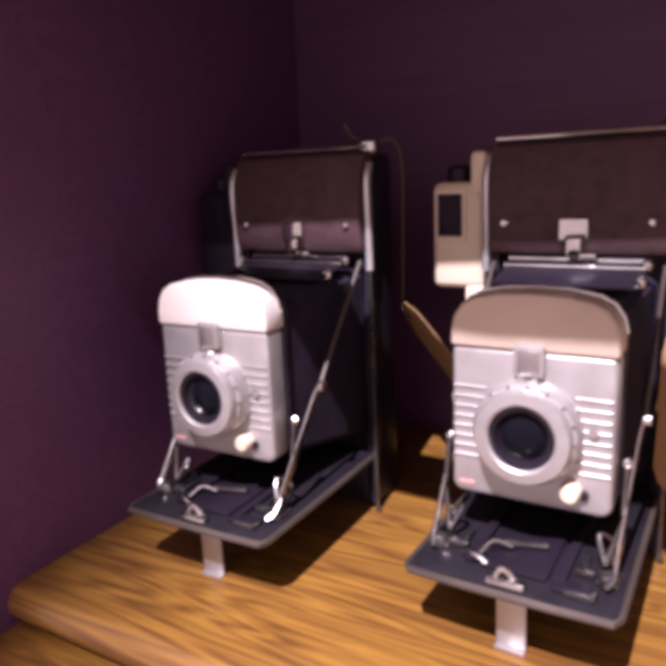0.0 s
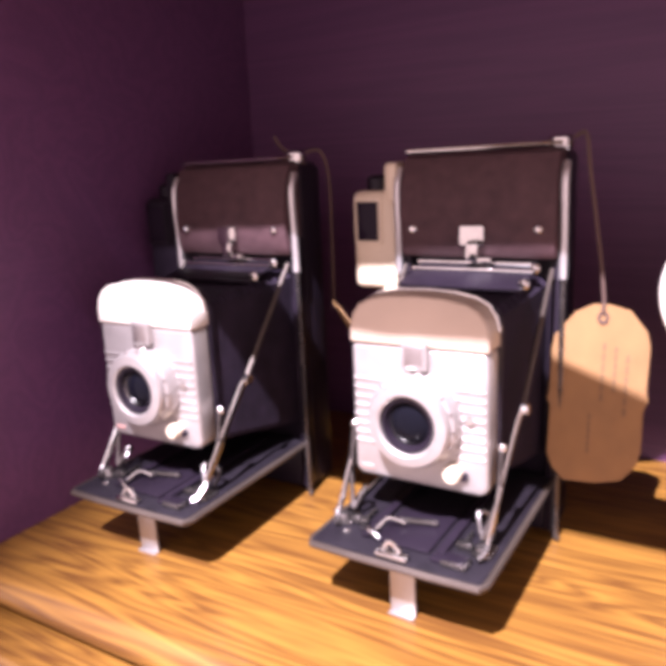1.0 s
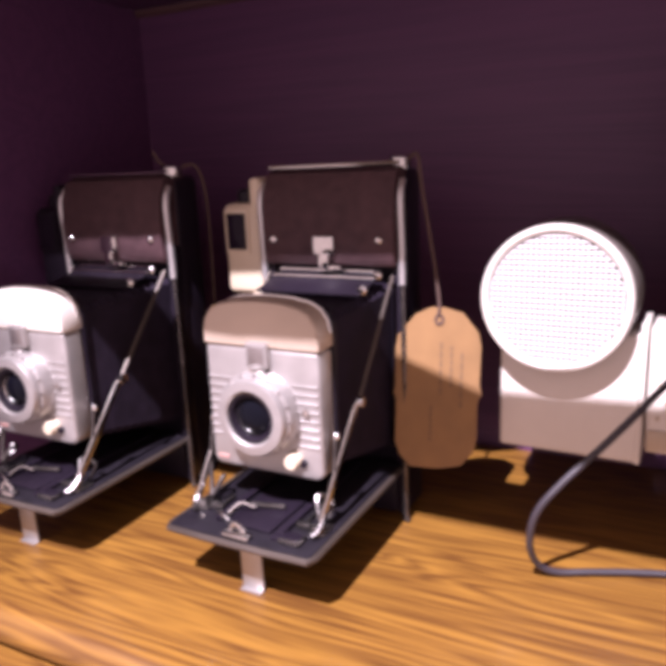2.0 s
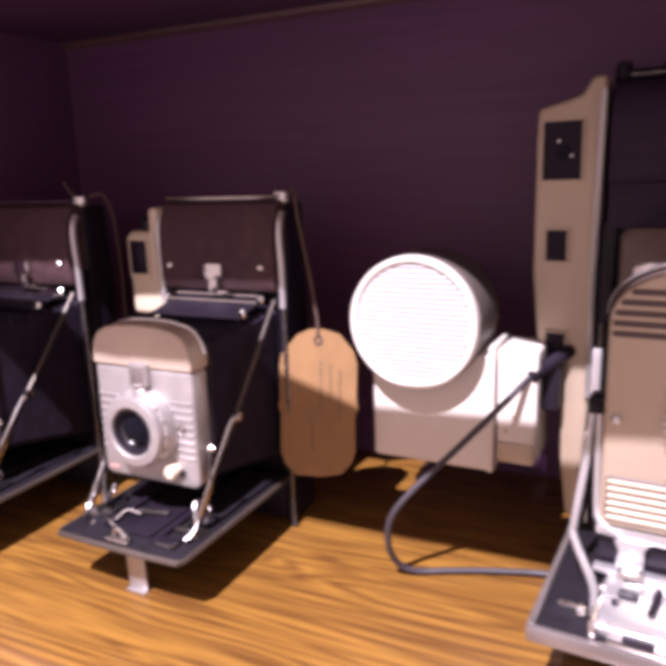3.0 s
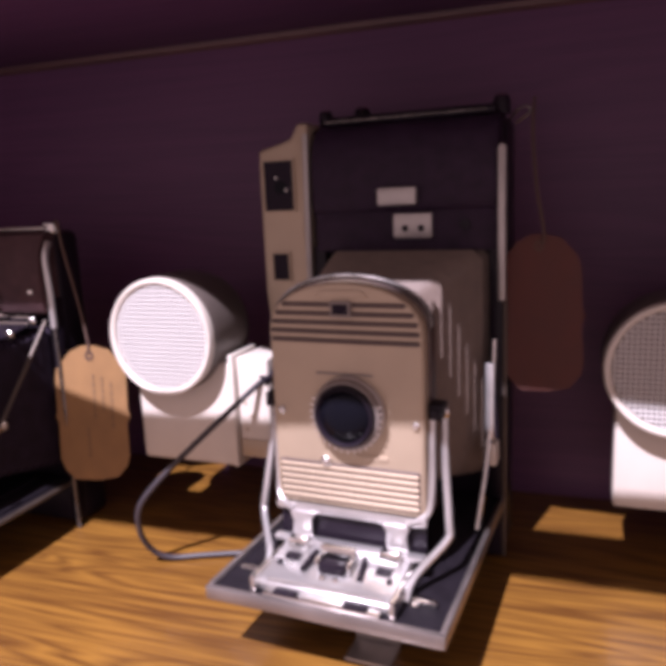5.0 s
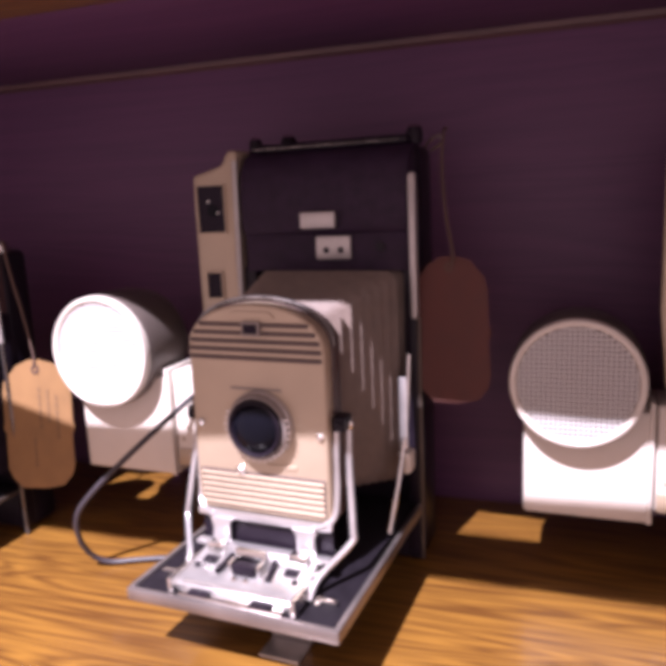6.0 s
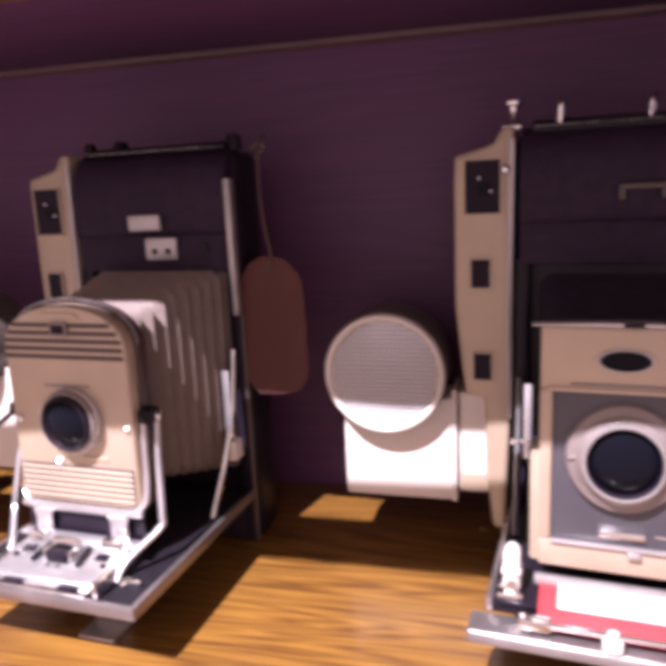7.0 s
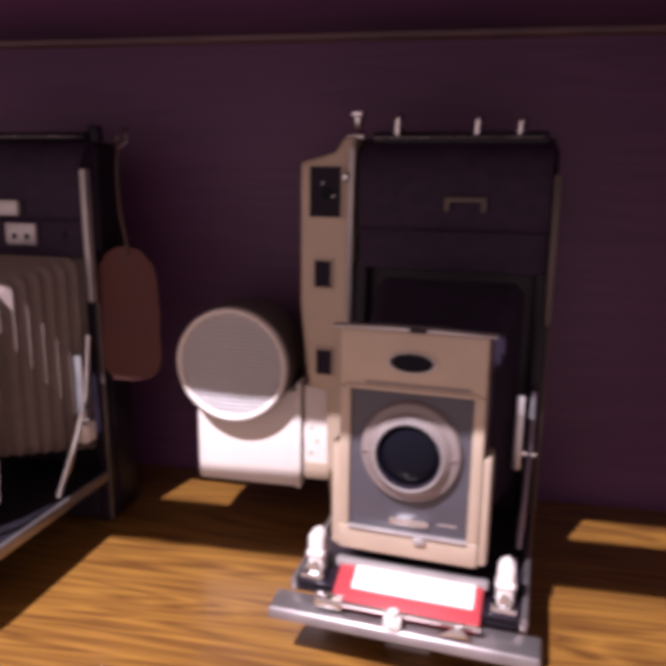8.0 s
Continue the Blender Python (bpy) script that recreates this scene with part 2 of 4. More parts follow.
# ---- parts that the folding cameras share ----
def bellows_mesh(front, back, pleats, depth):
    """Folded cloth between two rectangles (y, half width, bottom, top): front and back."""
    bm = bmesh.new()
    rings = []
    n = pleats * 2
    for i in range(n + 1):
        t = i / n
        y, w, b, h = [a + (c - a) * t for a, c in zip(front, back)]
        d = depth if i % 2 else 0.0
        w, b, h = w - d, b + d, h - d
        k = 0.12 * w
        ring = [(-w + k, b), (w - k, b), (w, b + k), (w, h - k), (w - k, h), (-w + k, h), (-w, h - k), (-w, b + k)]
        rings.append([bm.verts.new((x, y, z)) for x, z in ring])
    for a, c in zip(rings, rings[1:]):
        for k in range(8):
            bm.faces.new((a[k], a[(k + 1) % 8], c[(k + 1) % 8], c[k]))
    bm.faces.new(rings[0]), bm.faces.new(rings[-1])
    bmesh.ops.recalc_face_normals(bm, faces=bm.faces)
    return bm


def screw(x, y, z, r, parent, material=None):
    return part("screw", turned([(0, 0.0), (r, 0.0), (r, r * 0.5), (r * 0.6, r * 0.9), (0, r)], x, y, z, 16), material or CHROME, parent)


def bars(rows, x0, x1, y, material, parent, name, t=0.0009):
    for z in rows:
        part(name, box(x0, x1, y - t, y + 0.0006, z - t * 0.8, z + t * 0.8, t * 0.5, 1), material, parent)


# ---- small folding cameras ----
def folding_small(m, label, hood, side, front=(0.0, 0.0, 0.0)):
    """Small folding camera on end: body, side finder, open bed, black bellows and metal lens plate. Front is -y; the body front is y = 0."""
    c = thing("folding_camera", m, label, "camera", "folding cameras on the shelf")
    # body: a tall shell with the opening below the cover
    part("body", box(-0.045, 0.045, 0.006, 0.034, 0.0, 0.216, 0.006, 4), BLACK, c)
    for sx in (-1, 1):
        part("jamb", box(sx * 0.0425 - 0.0025, sx * 0.0425 + 0.0025, -0.002, 0.009, 0.004, 0.17, 0.001), BLACK, c)
    part("sill", box(-0.040, 0.040, -0.002, 0.009, 0.004, 0.032, 0.002), BLACK, c)
    for sx in (-1, 1):
        # One trim: lit stretch in bright metal, shaded stretch below in a darker one.
        part("side_trim", tube(smooth_line([(sx * 0.0465, -0.004, 0.150), (sx * 0.0465, -0.004, 0.17), (sx * 0.0465, -0.005, 0.198), (sx * 0.046, 0.000, 0.209)], 5), 0.0022, 8), POLISHED, c)
        part("lower_trim", tube(smooth_line([(sx * 0.048, -0.004, 0.0030), (sx * 0.0465, -0.003, 0.010), (sx * 0.0465, -0.003, 0.10), (sx * 0.0465, -0.004, 0.1495)], 5), 0.0015, 8), WORN, c)
    # curved leatherette cover over the upper third
    out = [(0.02, 0.160), (-0.006, 0.160), (-0.009, 0.166), (-0.010, 0.185), (-0.008, 0.202), (-0.002, 0.214), (0.008, 0.218), (0.02, 0.218)]
    part("cover", prism(out, "x", -0.0435, 0.0435, 0.0015, 2, 50), LEATHER_BROWN, c, "brown leatherette cover")
    part("top_trim", tube([(-0.043, 0.002, 0.2185), (0.043, 0.002, 0.2185)], 0.0011, 8), CHROME, c)
    for sx in (-0.035, 0.035):
        screw(sx, -0.0095, 0.176, 0.0022, c)
    latch = part("latch", box(-0.007, 0.007, -0.0125, -0.009, 0.167, 0.178, 0.001), CHROME, c, "small chrome latch")
    part("catch", joined(box(-0.003, 0.004, -0.014, -0.009, 0.159, 0.168, 0.001), box(0.003, 0.011, -0.013, -0.008, 0.1575, 0.1610, 0.0008)), CHROME, latch)
    part("carrying_knob", turned([(0, 0), (0.006, 0), (0.0068, 0.002), (0.0068, 0.0060), (0.0055, 0.0075), (0, 0.0080)], 0.040, 0.012, 0.2150, 20, Matrix()), CHROME, c)
    # finder on the side
    finder = part("finder", joined(
        box(-0.0785, -0.048, -0.001, 0.026, 0.139, 0.197, 0.004, 3),
        box(-0.0600, -0.048, -0.001, 0.022, 0.085, 0.142, 0.003, 2),
        box(-0.0560, -0.0475, -0.004, 0.024, 0.190, 0.213, 0.003, 2)), side, c)
    part("finder_frame", prism(rounded(-0.0765, -0.0585, 0.1655, 0.1935, (0.001,) * 4, 2), "y", -0.0025, 0.0, 0.0006), side, finder)
    part("finder_window", box(-0.0745, -0.0605, -0.0032, -0.002, 0.168, 0.191, 0.0004), WINDOW, finder)
    part("finder_knob", turned([(0, 0), (0.007, 0), (0.007, 0.008), (0.005, 0.010), (0, 0.010)], -0.067, 0.012, 0.196, 20, Matrix()), BLACK, finder)
    # bed with rim, rails and lock
    bed = part("bed", box(-0.043, 0.043, -0.117, 0.0, 0.0318, 0.0372, 0.0012), BEDBLACK, c)
    rim = [(-0.0435, 0.0), (-0.0438, -0.060), (-0.0438, -0.114), (-0.0420, -0.1178), (-0.0200, -0.1186), (0.0200, -0.1186), (0.0420, -0.1178), (0.0438, -0.114), (0.0438, -0.060), (0.0435, 0.0)]
    part("rim", tube([(x, y, 0.0350) for x, y in rim], 0.0018, 8), DULL, bed, "dark worn metal rim")
    for sx in (-1, 1):
        part("rail", box(sx * 0.019 - 0.0022, sx * 0.019 + 0.0022, -0.105, -0.01, 0.0374, 0.0400, 0.0006), BLACK, bed)
        part("rail_clip", joined(box(sx * 0.027 - 0.004, sx * 0.027 + 0.004, -0.096, -0.092, 0.0374, 0.0410, 0.0008), box(sx * 0.026 - 0.001, sx * 0.026 + 0.001, -0.096, -0.080, 0.0374, 0.0400, 0.0006)), WORN, bed)
    part("bed_plate", box(-0.014, 0.014, -0.106, -0.070, 0.0374, 0.0390, 0.0008), BLACK, bed)
    part("bed_lock", joined(box(-0.008, 0.008, -0.1175, -0.1125, 0.0372, 0.0400, 0.001), tube(smooth_line([(-0.005, -0.114, 0.039), (-0.002, -0.1135, 0.0440), (0.003, -0.113, 0.0395)], 5), 0.0012, 8)), CHROME, bed, "bright chrome bed lock")
    part("pinion", tube([(-0.009, -0.088, 0.041), (0.009, -0.083, 0.041)], 0.0015, 8), WORN, bed)
    part("stop_lever", tube(smooth_line([(-0.016, -0.100, 0.040), (-0.012, -0.094, 0.044), (-0.004, -0.092, 0.042)], 4), 0.0007, 8), DULL, bed)
    for x, y in ((-0.030, -0.104), (0.031, -0.104), (-0.033, -0.088), (0.009, -0.0985), (0.024, -0.0885), (-0.0105, -0.081)):
        part("bed_screw", turned([(0, 0), (0.0019, 0), (0.0017, 0.0010), (0, 0.0014)], x, y, 0.0371, 12, Matrix()), CHROME, bed)
    part("rail_stop", prism(rounded(0.016, 0.034, -0.1105, -0.1015, (0.002,) * 4, 3), "z", 0.0372, 0.0390, 0.0005), BLACK, bed)
    part("rail_bracket", joined(box(0.022, 0.034, -0.1120, -0.1104, 0.0372, 0.0402, 0.0005), box(0.0322, 0.0340, -0.1104, -0.1030, 0.0372, 0.0396, 0.0005)), WORN, bed)
    part("catch_spring", tube(smooth_line([(-0.024, -0.1000, 0.0385), (-0.018, -0.1040, 0.0420), (-0.011, -0.1060, 0.0395)], 5), 0.0011, 8), CHROME, bed)
    for sx in (-1, 1):
        part("strut_hinge", joined(turned([(0, 0), (0.0034, 0), (0.0034, 0.004), (0.0026, 0.0052), (0, 0.0055)], sx * 0.0360, -0.0965, 0.0375, 16, Matrix()), box(sx * 0.0360 - 0.0045, sx * 0.0360 + 0.0045, -0.0985, -0.0860, 0.0371, 0.0392, 0.0008)), WORN, bed)
    # bellows and its metal roof
    part("bellows", bellows_mesh((-0.070, 0.031, 0.060, 0.143), (0.004, 0.037, 0.046, 0.150), 11, 0.0010), BELLOWS, c)
    roof = part("roof_plate", prism([(-0.036, 0.1475), (-0.006, 0.1545), (-0.006, 0.1560), (-0.036, 0.1490)], "x", -0.033, 0.034, 0.0004), BLACK, c)
    part("roof_rod", tube([(-0.033, -0.0065, 0.1572), (0.033, -0.0065, 0.1572)], 0.0013, 8), CHROME, roof)
    part("roof_rod", tube([(-0.033, -0.015, 0.1548), (0.034, -0.015, 0.1548)], 0.0011, 8), CHROME, roof)
    for y, z in ((-0.010, 0.156), (-0.031, 0.151)):
        screw(0.034, y, z, 0.0028, roof)
    # struts
    for sx in (-1, 1):
        strut = part("strut", tube([(sx * 0.0415, -0.056, 0.0955), (sx * 0.0405, -0.060, 0.0905), (sx * 0.0385, -0.0945, 0.046), (sx * 0.0385, -0.098, 0.041)], 0.0023, 10, 0.5), CHROME, c, "flat chrome strut")
        # Same strut further up: its shade is put in as a darker metal.
        part("shaded_strut", tube([(sx * 0.0415, -0.006, 0.155), (sx * 0.0415, -0.056, 0.0955)], 0.0014, 8, 0.8), DULL, strut)
        part("strut_joint", turned([(0, 0), (0.003, 0), (0.003, 0.003), (0, 0.0034)], sx * 0.0415, -0.056, 0.0955, 14, pose(0, 0, 0, 0, 90 * sx, 0)), CHROME, strut)
        part("strut_foot", tube(smooth_line([(sx * 0.0385, -0.092, 0.049), (sx * 0.0385, -0.099, 0.042), (sx * 0.036, -0.103, 0.0395)], 4), 0.0014, 8), WORN, strut)
        part("plate_arm", tube([(sx * 0.0385, -0.078, 0.082), (sx * 0.0390, -0.082, 0.060), (sx * 0.0340, -0.090, 0.043)], 0.0012, 8), WORN, c)
        screw(sx * 0.0385, -0.0765, 0.083, 0.0022, c)
        part("side_link", tube(smooth_line([(sx * 0.034, -0.090, 0.042), (sx * 0.030, -0.084, 0.052), (sx * 0.035, -0.078, 0.047), (sx * 0.037, -0.086, 0.041)], 5), 0.0011, 8), WORN, c)
    # lens plate with a hood across its top
    plate = part("lens_plate", prism(rounded(-0.0345, 0.0345, 0.060, 0.1285, (0.005, 0.005, 0.0, 0.0)), "y", -0.0845, -0.070, 0.0022, 3), SATIN, c, "brushed aluminium lens plate")
    arch = [(-0.0350, 0.1285), (0.0350, 0.1285), (0.0350, 0.136), (0.0335, 0.1425), (0.0300, 0.1475), (0.0245, 0.1505), (0.014, 0.1525), (0.0, 0.1532), (-0.014, 0.1525), (-0.0245, 0.1505), (-0.0300, 0.1475), (-0.0335, 0.1425), (-0.0350, 0.136)]
    part("hood", prism(arch, "y", -0.0855, -0.069, 0.0016, 3, 30), hood, plate)
    part("hood_edge", tube([(x * 1.01, -0.0725, z + 0.0006) for x, z in arch[2:]], 0.0009, 6), CHROME, plate)
    part("back_plate", prism([(x * 1.02, z) for x, z in rounded(-0.0345, 0.0345, 0.062, 0.150, (0.004, 0.004, 0.012, 0.012))], "y", -0.070, -0.066, 0.001), BLACK, plate)
    for sx in (-1, 1):
        x0, x1 = sorted((sx * 0.0335, sx * 0.0185))
        bars([0.0785 + 0.0046 * k for k in range(8)], x0, x1, -0.0848, SATIN, plate, "rib", 0.0006)
    win = part("plate_window", prism(rounded(-0.0065, 0.0065, 0.1185, 0.1320, (0.001,) * 4, 2), "y", -0.0885, -0.083, 0.0008), SATIN, plate)
    part("window_glass", box(-0.0045, 0.0045, -0.0890, -0.0880, 0.1205, 0.1300, 0.0003), NICKEL, win)
    part("window_tab", tube([(-0.004, -0.089, 0.1180), (0.0, -0.090, 0.1165), (0.004, -0.089, 0.1180)], 0.0010, 6), CHROME, win)
    ring = part("lens_ring", turned([(0.0225, -0.002), (0.0225, 0.0070), (0.0215, 0.0085), (0.0205, 0.0088), (0.0205, 0.0115), (0.0195, 0.0132), (0.0150, 0.0138), (0.0138, 0.0130), (0.0130, 0.0060), (0.0, 0.0060)], 0.0, -0.0845, 0.0945, 56), SATIN, plate, "satin metal lens ring")
    part("barrel", turned([(0.0129, 0.0065), (0.0129, 0.0125), (0.0115, 0.0120), (0.0100, 0.0085), (0.0, 0.0082)], 0, -0.0845, 0.0945, 40), BLACK, ring)
    part("glass", turned([(0.0096, 0.0085), (0.0075, 0.0102), (0.0045, 0.0112), (0.0, 0.0116)], 0, -0.0845, 0.0945, 40), GLASSY, ring)
    part("glass_ring", turned([(0.0104, 0.0086), (0.0100, 0.0098), (0.0095, 0.0088)], 0, -0.0845, 0.0945, 40), CHROME, ring)
    for k in range(9):
        a = radians(-40 + 22 * k)
        part("click_mark", box(-0.0006, 0.0006, -0.0005, 0.0005, -0.0008, 0.0008), NICKEL, ring).matrix_local = pose(0.0214 * math.sin(a), -0.0932, 0.0945 + 0.0214 * math.cos(a), 0, math.degrees(a), 0)
    lever = part("shutter_lever", joined(turned([(0, 0), (0.0042, 0), (0.0042, 0.005), (0.0034, 0.0064), (0, 0.0066)], 0.0185, -0.0845, 0.0705, 20), box(0.0140, 0.0185, -0.0885, -0.0855, 0.0700, 0.0735, 0.0012)), IVORY, plate, "cream plastic shutter lever")
    part("lever_pin", turned([(0, 0), (0.002, 0), (0.002, 0.002), (0, 0.0022)], 0.0235, -0.0845, 0.0690, 12), BLACK, lever)
    part("dial_mark", turned([(0, 0), (0.0020, 0), (0.0020, 0.0012), (0, 0.0014)], 0.0265, -0.0860, 0.0975, 16), CHROME, plate)
    part("red_mark", box(-0.0310, -0.0240, -0.0850, -0.0843, 0.0640, 0.0660, 0.0002), PINK, plate, "faint red mark")
    plate.location = front
    # folding foot under the bed
    foot = part("foot", joined(prism([(-0.1040, 0.0345), (-0.1025, 0.0345), (-0.1015, 0.0), (-0.1030, 0.0)], "x", -0.0075, 0.0055, 0.0004), box(-0.0075, 0.0055, -0.1060, -0.1015, 0.0, 0.0010, 0.0003)), SATIN, c, "thin metal folding foot")
    return c


# First camera: hood's light and finder's shade are put into their colours.
folding_small(pose(-0.2414, 0.2788, 0, 0, 0, 8.0), "small folding camera with black bellows, hood in a lit tone and finder in a shaded tone, standing open", CREAM, BLACK, (-0.0030, -0.0025, 0.0015))
folding_small(pose(-0.0875, 0.3120, 0, 0, 0, 7.0), "small folding camera with aluminium lens plate and grey hood, standing open", GREYPAINT, IVORY)


# ---- large folding cameras ----
def large_body(c, length, trim, sx_win=0.0, sz_win=0.0):
    """Tall shell with cover, trims and the long finder along one side, shared by the two large cameras."""
    part("body", box(-0.060, 0.060, 0.006, 0.042, 0.0, 0.274, 0.007, 4), BLACK, c)
    for sx in (-1, 1):
        part("jamb", box(sx * 0.056 - 0.004, sx * 0.056 + 0.004, -0.003, 0.009, 0.004, 0.20, 0.001), BLACK, c)
    part("sill", box(-0.052, 0.052, -0.003, 0.009, 0.004, 0.036, 0.002), BLACK, c)
    out = [(0.02, 0.221), (-0.006, 0.221), (-0.008, 0.226), (-0.008, 0.248), (-0.006, 0.262), (0.0, 0.271), (0.010, 0.276), (0.02, 0.276)]
    part("cover", prism(out, "x", -0.0575, 0.0575, 0.0015, 2, 50), LEATHER, c, "dark leatherette cover")
    part("apron", box(-0.0575, 0.0575, -0.004, 0.008, 0.197, 0.2215, 0.001), LEATHER, c)
    part("top_trim", tube([(-0.050, 0.001, 0.2765), (0.050, 0.001, 0.2765)], 0.0007, 8), WORN, c)
    part("side_trim", prism(rounded(0.0582, 0.0622, 0.168, 0.256, (0.0015, 0.0015, 0.0019, 0.0019), 3), "y", -0.0105, -0.0035, 0.0008), trim, c)
    part("lower_trim", tube([(0.061, -0.001, 0.004), (0.061, -0.002, 0.168)], 0.0015, 8), DULL, c)
    # finder along the side
    x = [(-0.0960, 0.262), (-0.0965, 0.245), (-0.0965, 0.170), (-0.0925, 0.130), (-0.0900, 0.114), (-0.0780, 0.112), (-0.0770, 0.060), (-0.0730, 0.024), (-0.0650, 0.022), (-0.0620, 0.10), (-0.0610, 0.277), (-0.0680, 0.277), (-0.0730, 0.268), (-0.0800, 0.266)]
    finder = part("finder", prism(x, "y", -0.004, 0.028, 0.0022, 3, 25), BEIGE, c, "beige enamelled finder housing")
    part("finder_trim", tube([(-0.0625, -0.0045, 0.100), (-0.0628, -0.0050, 0.200), (-0.0620, -0.0045, 0.270)], 0.0021, 8), SATIN, finder)
    for x0, x1, z0, z1 in ((-0.0925, -0.0715, 0.2235, 0.2550), (-0.0890, -0.0775, 0.1785, 0.1960), (-0.0875, -0.0765, 0.1200, 0.1370)):
        x0, x1, z0, z1 = x0 + sx_win, x1 + sx_win, z0 + sz_win, z1 + sz_win
        win = part("finder_window", joined(box(x0 - 0.001, x0, -0.0056, -0.003, z0 - 0.001, z1 + 0.001), box(x1, x1 + 0.001, -0.0056, -0.003, z0 - 0.001, z1 + 0.001), box(x0, x1, -0.0056, -0.003, z1, z1 + 0.001), box(x0, x1, -0.0056, -0.003, z0 - 0.001, z0)), BEIGE, finder)
        part("pane", box(x0, x1, -0.0046, -0.0038, z0, z1), WINDOW, win)
        if z1 > 0.25:
            part("inner_lens", turned([(0.0042, 0), (0.0042, 0.0005), (0.0034, 0.0006), (0, 0.0003)], (x0 + x1) / 2 + 0.001, -0.0046, (z0 + z1) / 2 - 0.001, 20), GLASSY, win)
            screw((x0 + x1) / 2 - 0.002, -0.0046, z0 + 0.021, 0.0009, win)
            screw((x0 + x1) / 2 + 0.005, -0.0046, z0 + 0.013, 0.0009, win)
    # bed
    bed = part("bed", box(-0.058, 0.058, -length, 0.0, 0.0365, 0.0425, 0.001), BEDBLACK, c)
    for sx in (-1, 1):
        part("bed_edge", box(sx * 0.0595 - 0.0016, sx * 0.0595 + 0.0016, -length - 0.0005, 0.0, 0.0366, 0.0440, 0.0008), NICKEL, bed)
    return bed


def folding_wide(m, label):
    """Large camera with beige ribbed lens plate, grey bellows and a chrome carriage."""
    c = thing("folding_camera", m, label, "camera", "folding cameras on the shelf")
    bed = large_body(c, 0.146, SATIN)
    part("bed_front", box(-0.0610, 0.0610, -0.1495, -0.1460, 0.0366, 0.0438, 0.0010), NICKEL, bed)
    part("badge", box(-0.0130, 0.0110, -0.0125, -0.0075, 0.2245, 0.2350, 0.0012), SATIN, c, "plain satin metal badge")
    sock = part("socket_plate", box(-0.0050, 0.0190, -0.0070, -0.0035, 0.2045, 0.2195, 0.0012), SATIN, c, "metal plate with two round holes")
    for sx in (0.002, 0.012):
        part("hole", turned([(0, 0), (0.0021, 0), (0.0021, 0.0003), (0, 0.0002)], sx + 0.0005, -0.0070, 0.2105, 16), BLACK, sock)
    part("button", turned([(0, 0), (0.003, 0), (0.003, 0.002), (0, 0.0024)], 0.0385, -0.0038, 0.212, 16), BLACK, c)
    for x, z, r in ((-0.055, 0.276, 0.0045), (-0.030, 0.276, 0.0055), (0.056, 0.276, 0.0052)):
        k = part("top_knob", turned([(0, 0), (r, 0), (r, 0.007), (r * 0.8, 0.010), (0, 0.0102)], x, 0.014, z - 0.002, 20, Matrix()), BLACK, c)
        part("knob_ring", turned([(r * 0.82, 0.0098), (r * 0.6, 0.0112), (0, 0.0113)], x, 0.014, z - 0.002, 20, Matrix()), CHROME, k)
    part("hinge", tube([(-0.05, 0.006, 0.2770), (0.054, 0.006, 0.2770)], 0.0026, 10), BLACK, c)
    part("strap_lug", tube(smooth_line([(0.058, 0.030, 0.272), (0.063, 0.028, 0.277), (0.068, 0.030, 0.279), (0.069, 0.032, 0.275), (0.061, 0.032, 0.270)], 5), 0.0008, 8), WORN, c)
    part("bellows", bellows_mesh((-0.086, 0.030, 0.082, 0.182), (0.004, 0.0510, 0.056, 0.199), 9, 0.0058), BELLOWS_GREY, c, "grey pleated cloth bellows")
    # lens plate
    w = 0.0405
    arch = [(w * math.cos(radians(a)), 0.166 + 0.0245 * math.sin(radians(a)) ** 0.9) for a in range(0, 181, 10) if 0 <= a <= 180]
    outline = [(-w, 0.0735), (w, 0.0735)] + [(x, max(z, 0.166)) for x, z in arch]
    plate = part("lens_plate", prism(outline, "y", -0.1045, -0.0945, 0.0018, 3, 50), BEIGE, c, "beige enamelled lens plate with ribs")
    part("plate_back", prism([(x * 1.03, z if z < 0.1 else z + 0.0012) for x, z in outline], "y", -0.0945, -0.0860, 0.0015, 2, 50), STRIPE, plate)
    part("hood_rim", tube([(x * 1.04, -0.0945, z + 0.0022) for x, z in arch], 0.0010, 8), WORN, plate)
    for k, z in enumerate((0.1615, 0.1660, 0.1705, 0.1750, 0.1795)):
        half = w * math.sqrt(max(0.0, 1 - (max(z - 0.166, 0) / 0.0245) ** 2)) - 0.0015
        part("groove", box(-half, half, -0.1054, -0.1040, z - 0.0012, z + 0.0012, 0.0004, 1), STRIPE, plate)
    part("emblem", prism([(-0.014, 0.1835), (0.014, 0.1835), (0.010, 0.1865), (-0.010, 0.1865)], "y", -0.1056, -0.1042, 0.0004), BEIGE, plate)
    eye = part("eye_frame", box(-0.0055, 0.0055, -0.1068, -0.1040, 0.1735, 0.1815, 0.0006), TAUPE, plate)
    part("eye_glass", box(-0.0040, 0.0040, -0.1074, -0.1064, 0.1750, 0.1800, 0.0003), WINDOW, eye)
    part("rib_bed", box(-w + 0.0025, w - 0.0025, -0.1051, -0.1040, 0.0760, 0.0975, 0.0003, 1), STRIPE, plate)
    for k in range(6):
        z = 0.0780 + 0.0034 * k
        part("rib", box(-w + 0.003, w - 0.003, -0.1058, -0.1046, z - 0.0011, z + 0.0011, 0.0004, 1), BEIGE, plate)
    part("name_line", box(-0.0150, 0.0150, -0.1049, -0.1043, 0.1443, 0.1455), TAUPE, plate, "unreadable line of script")
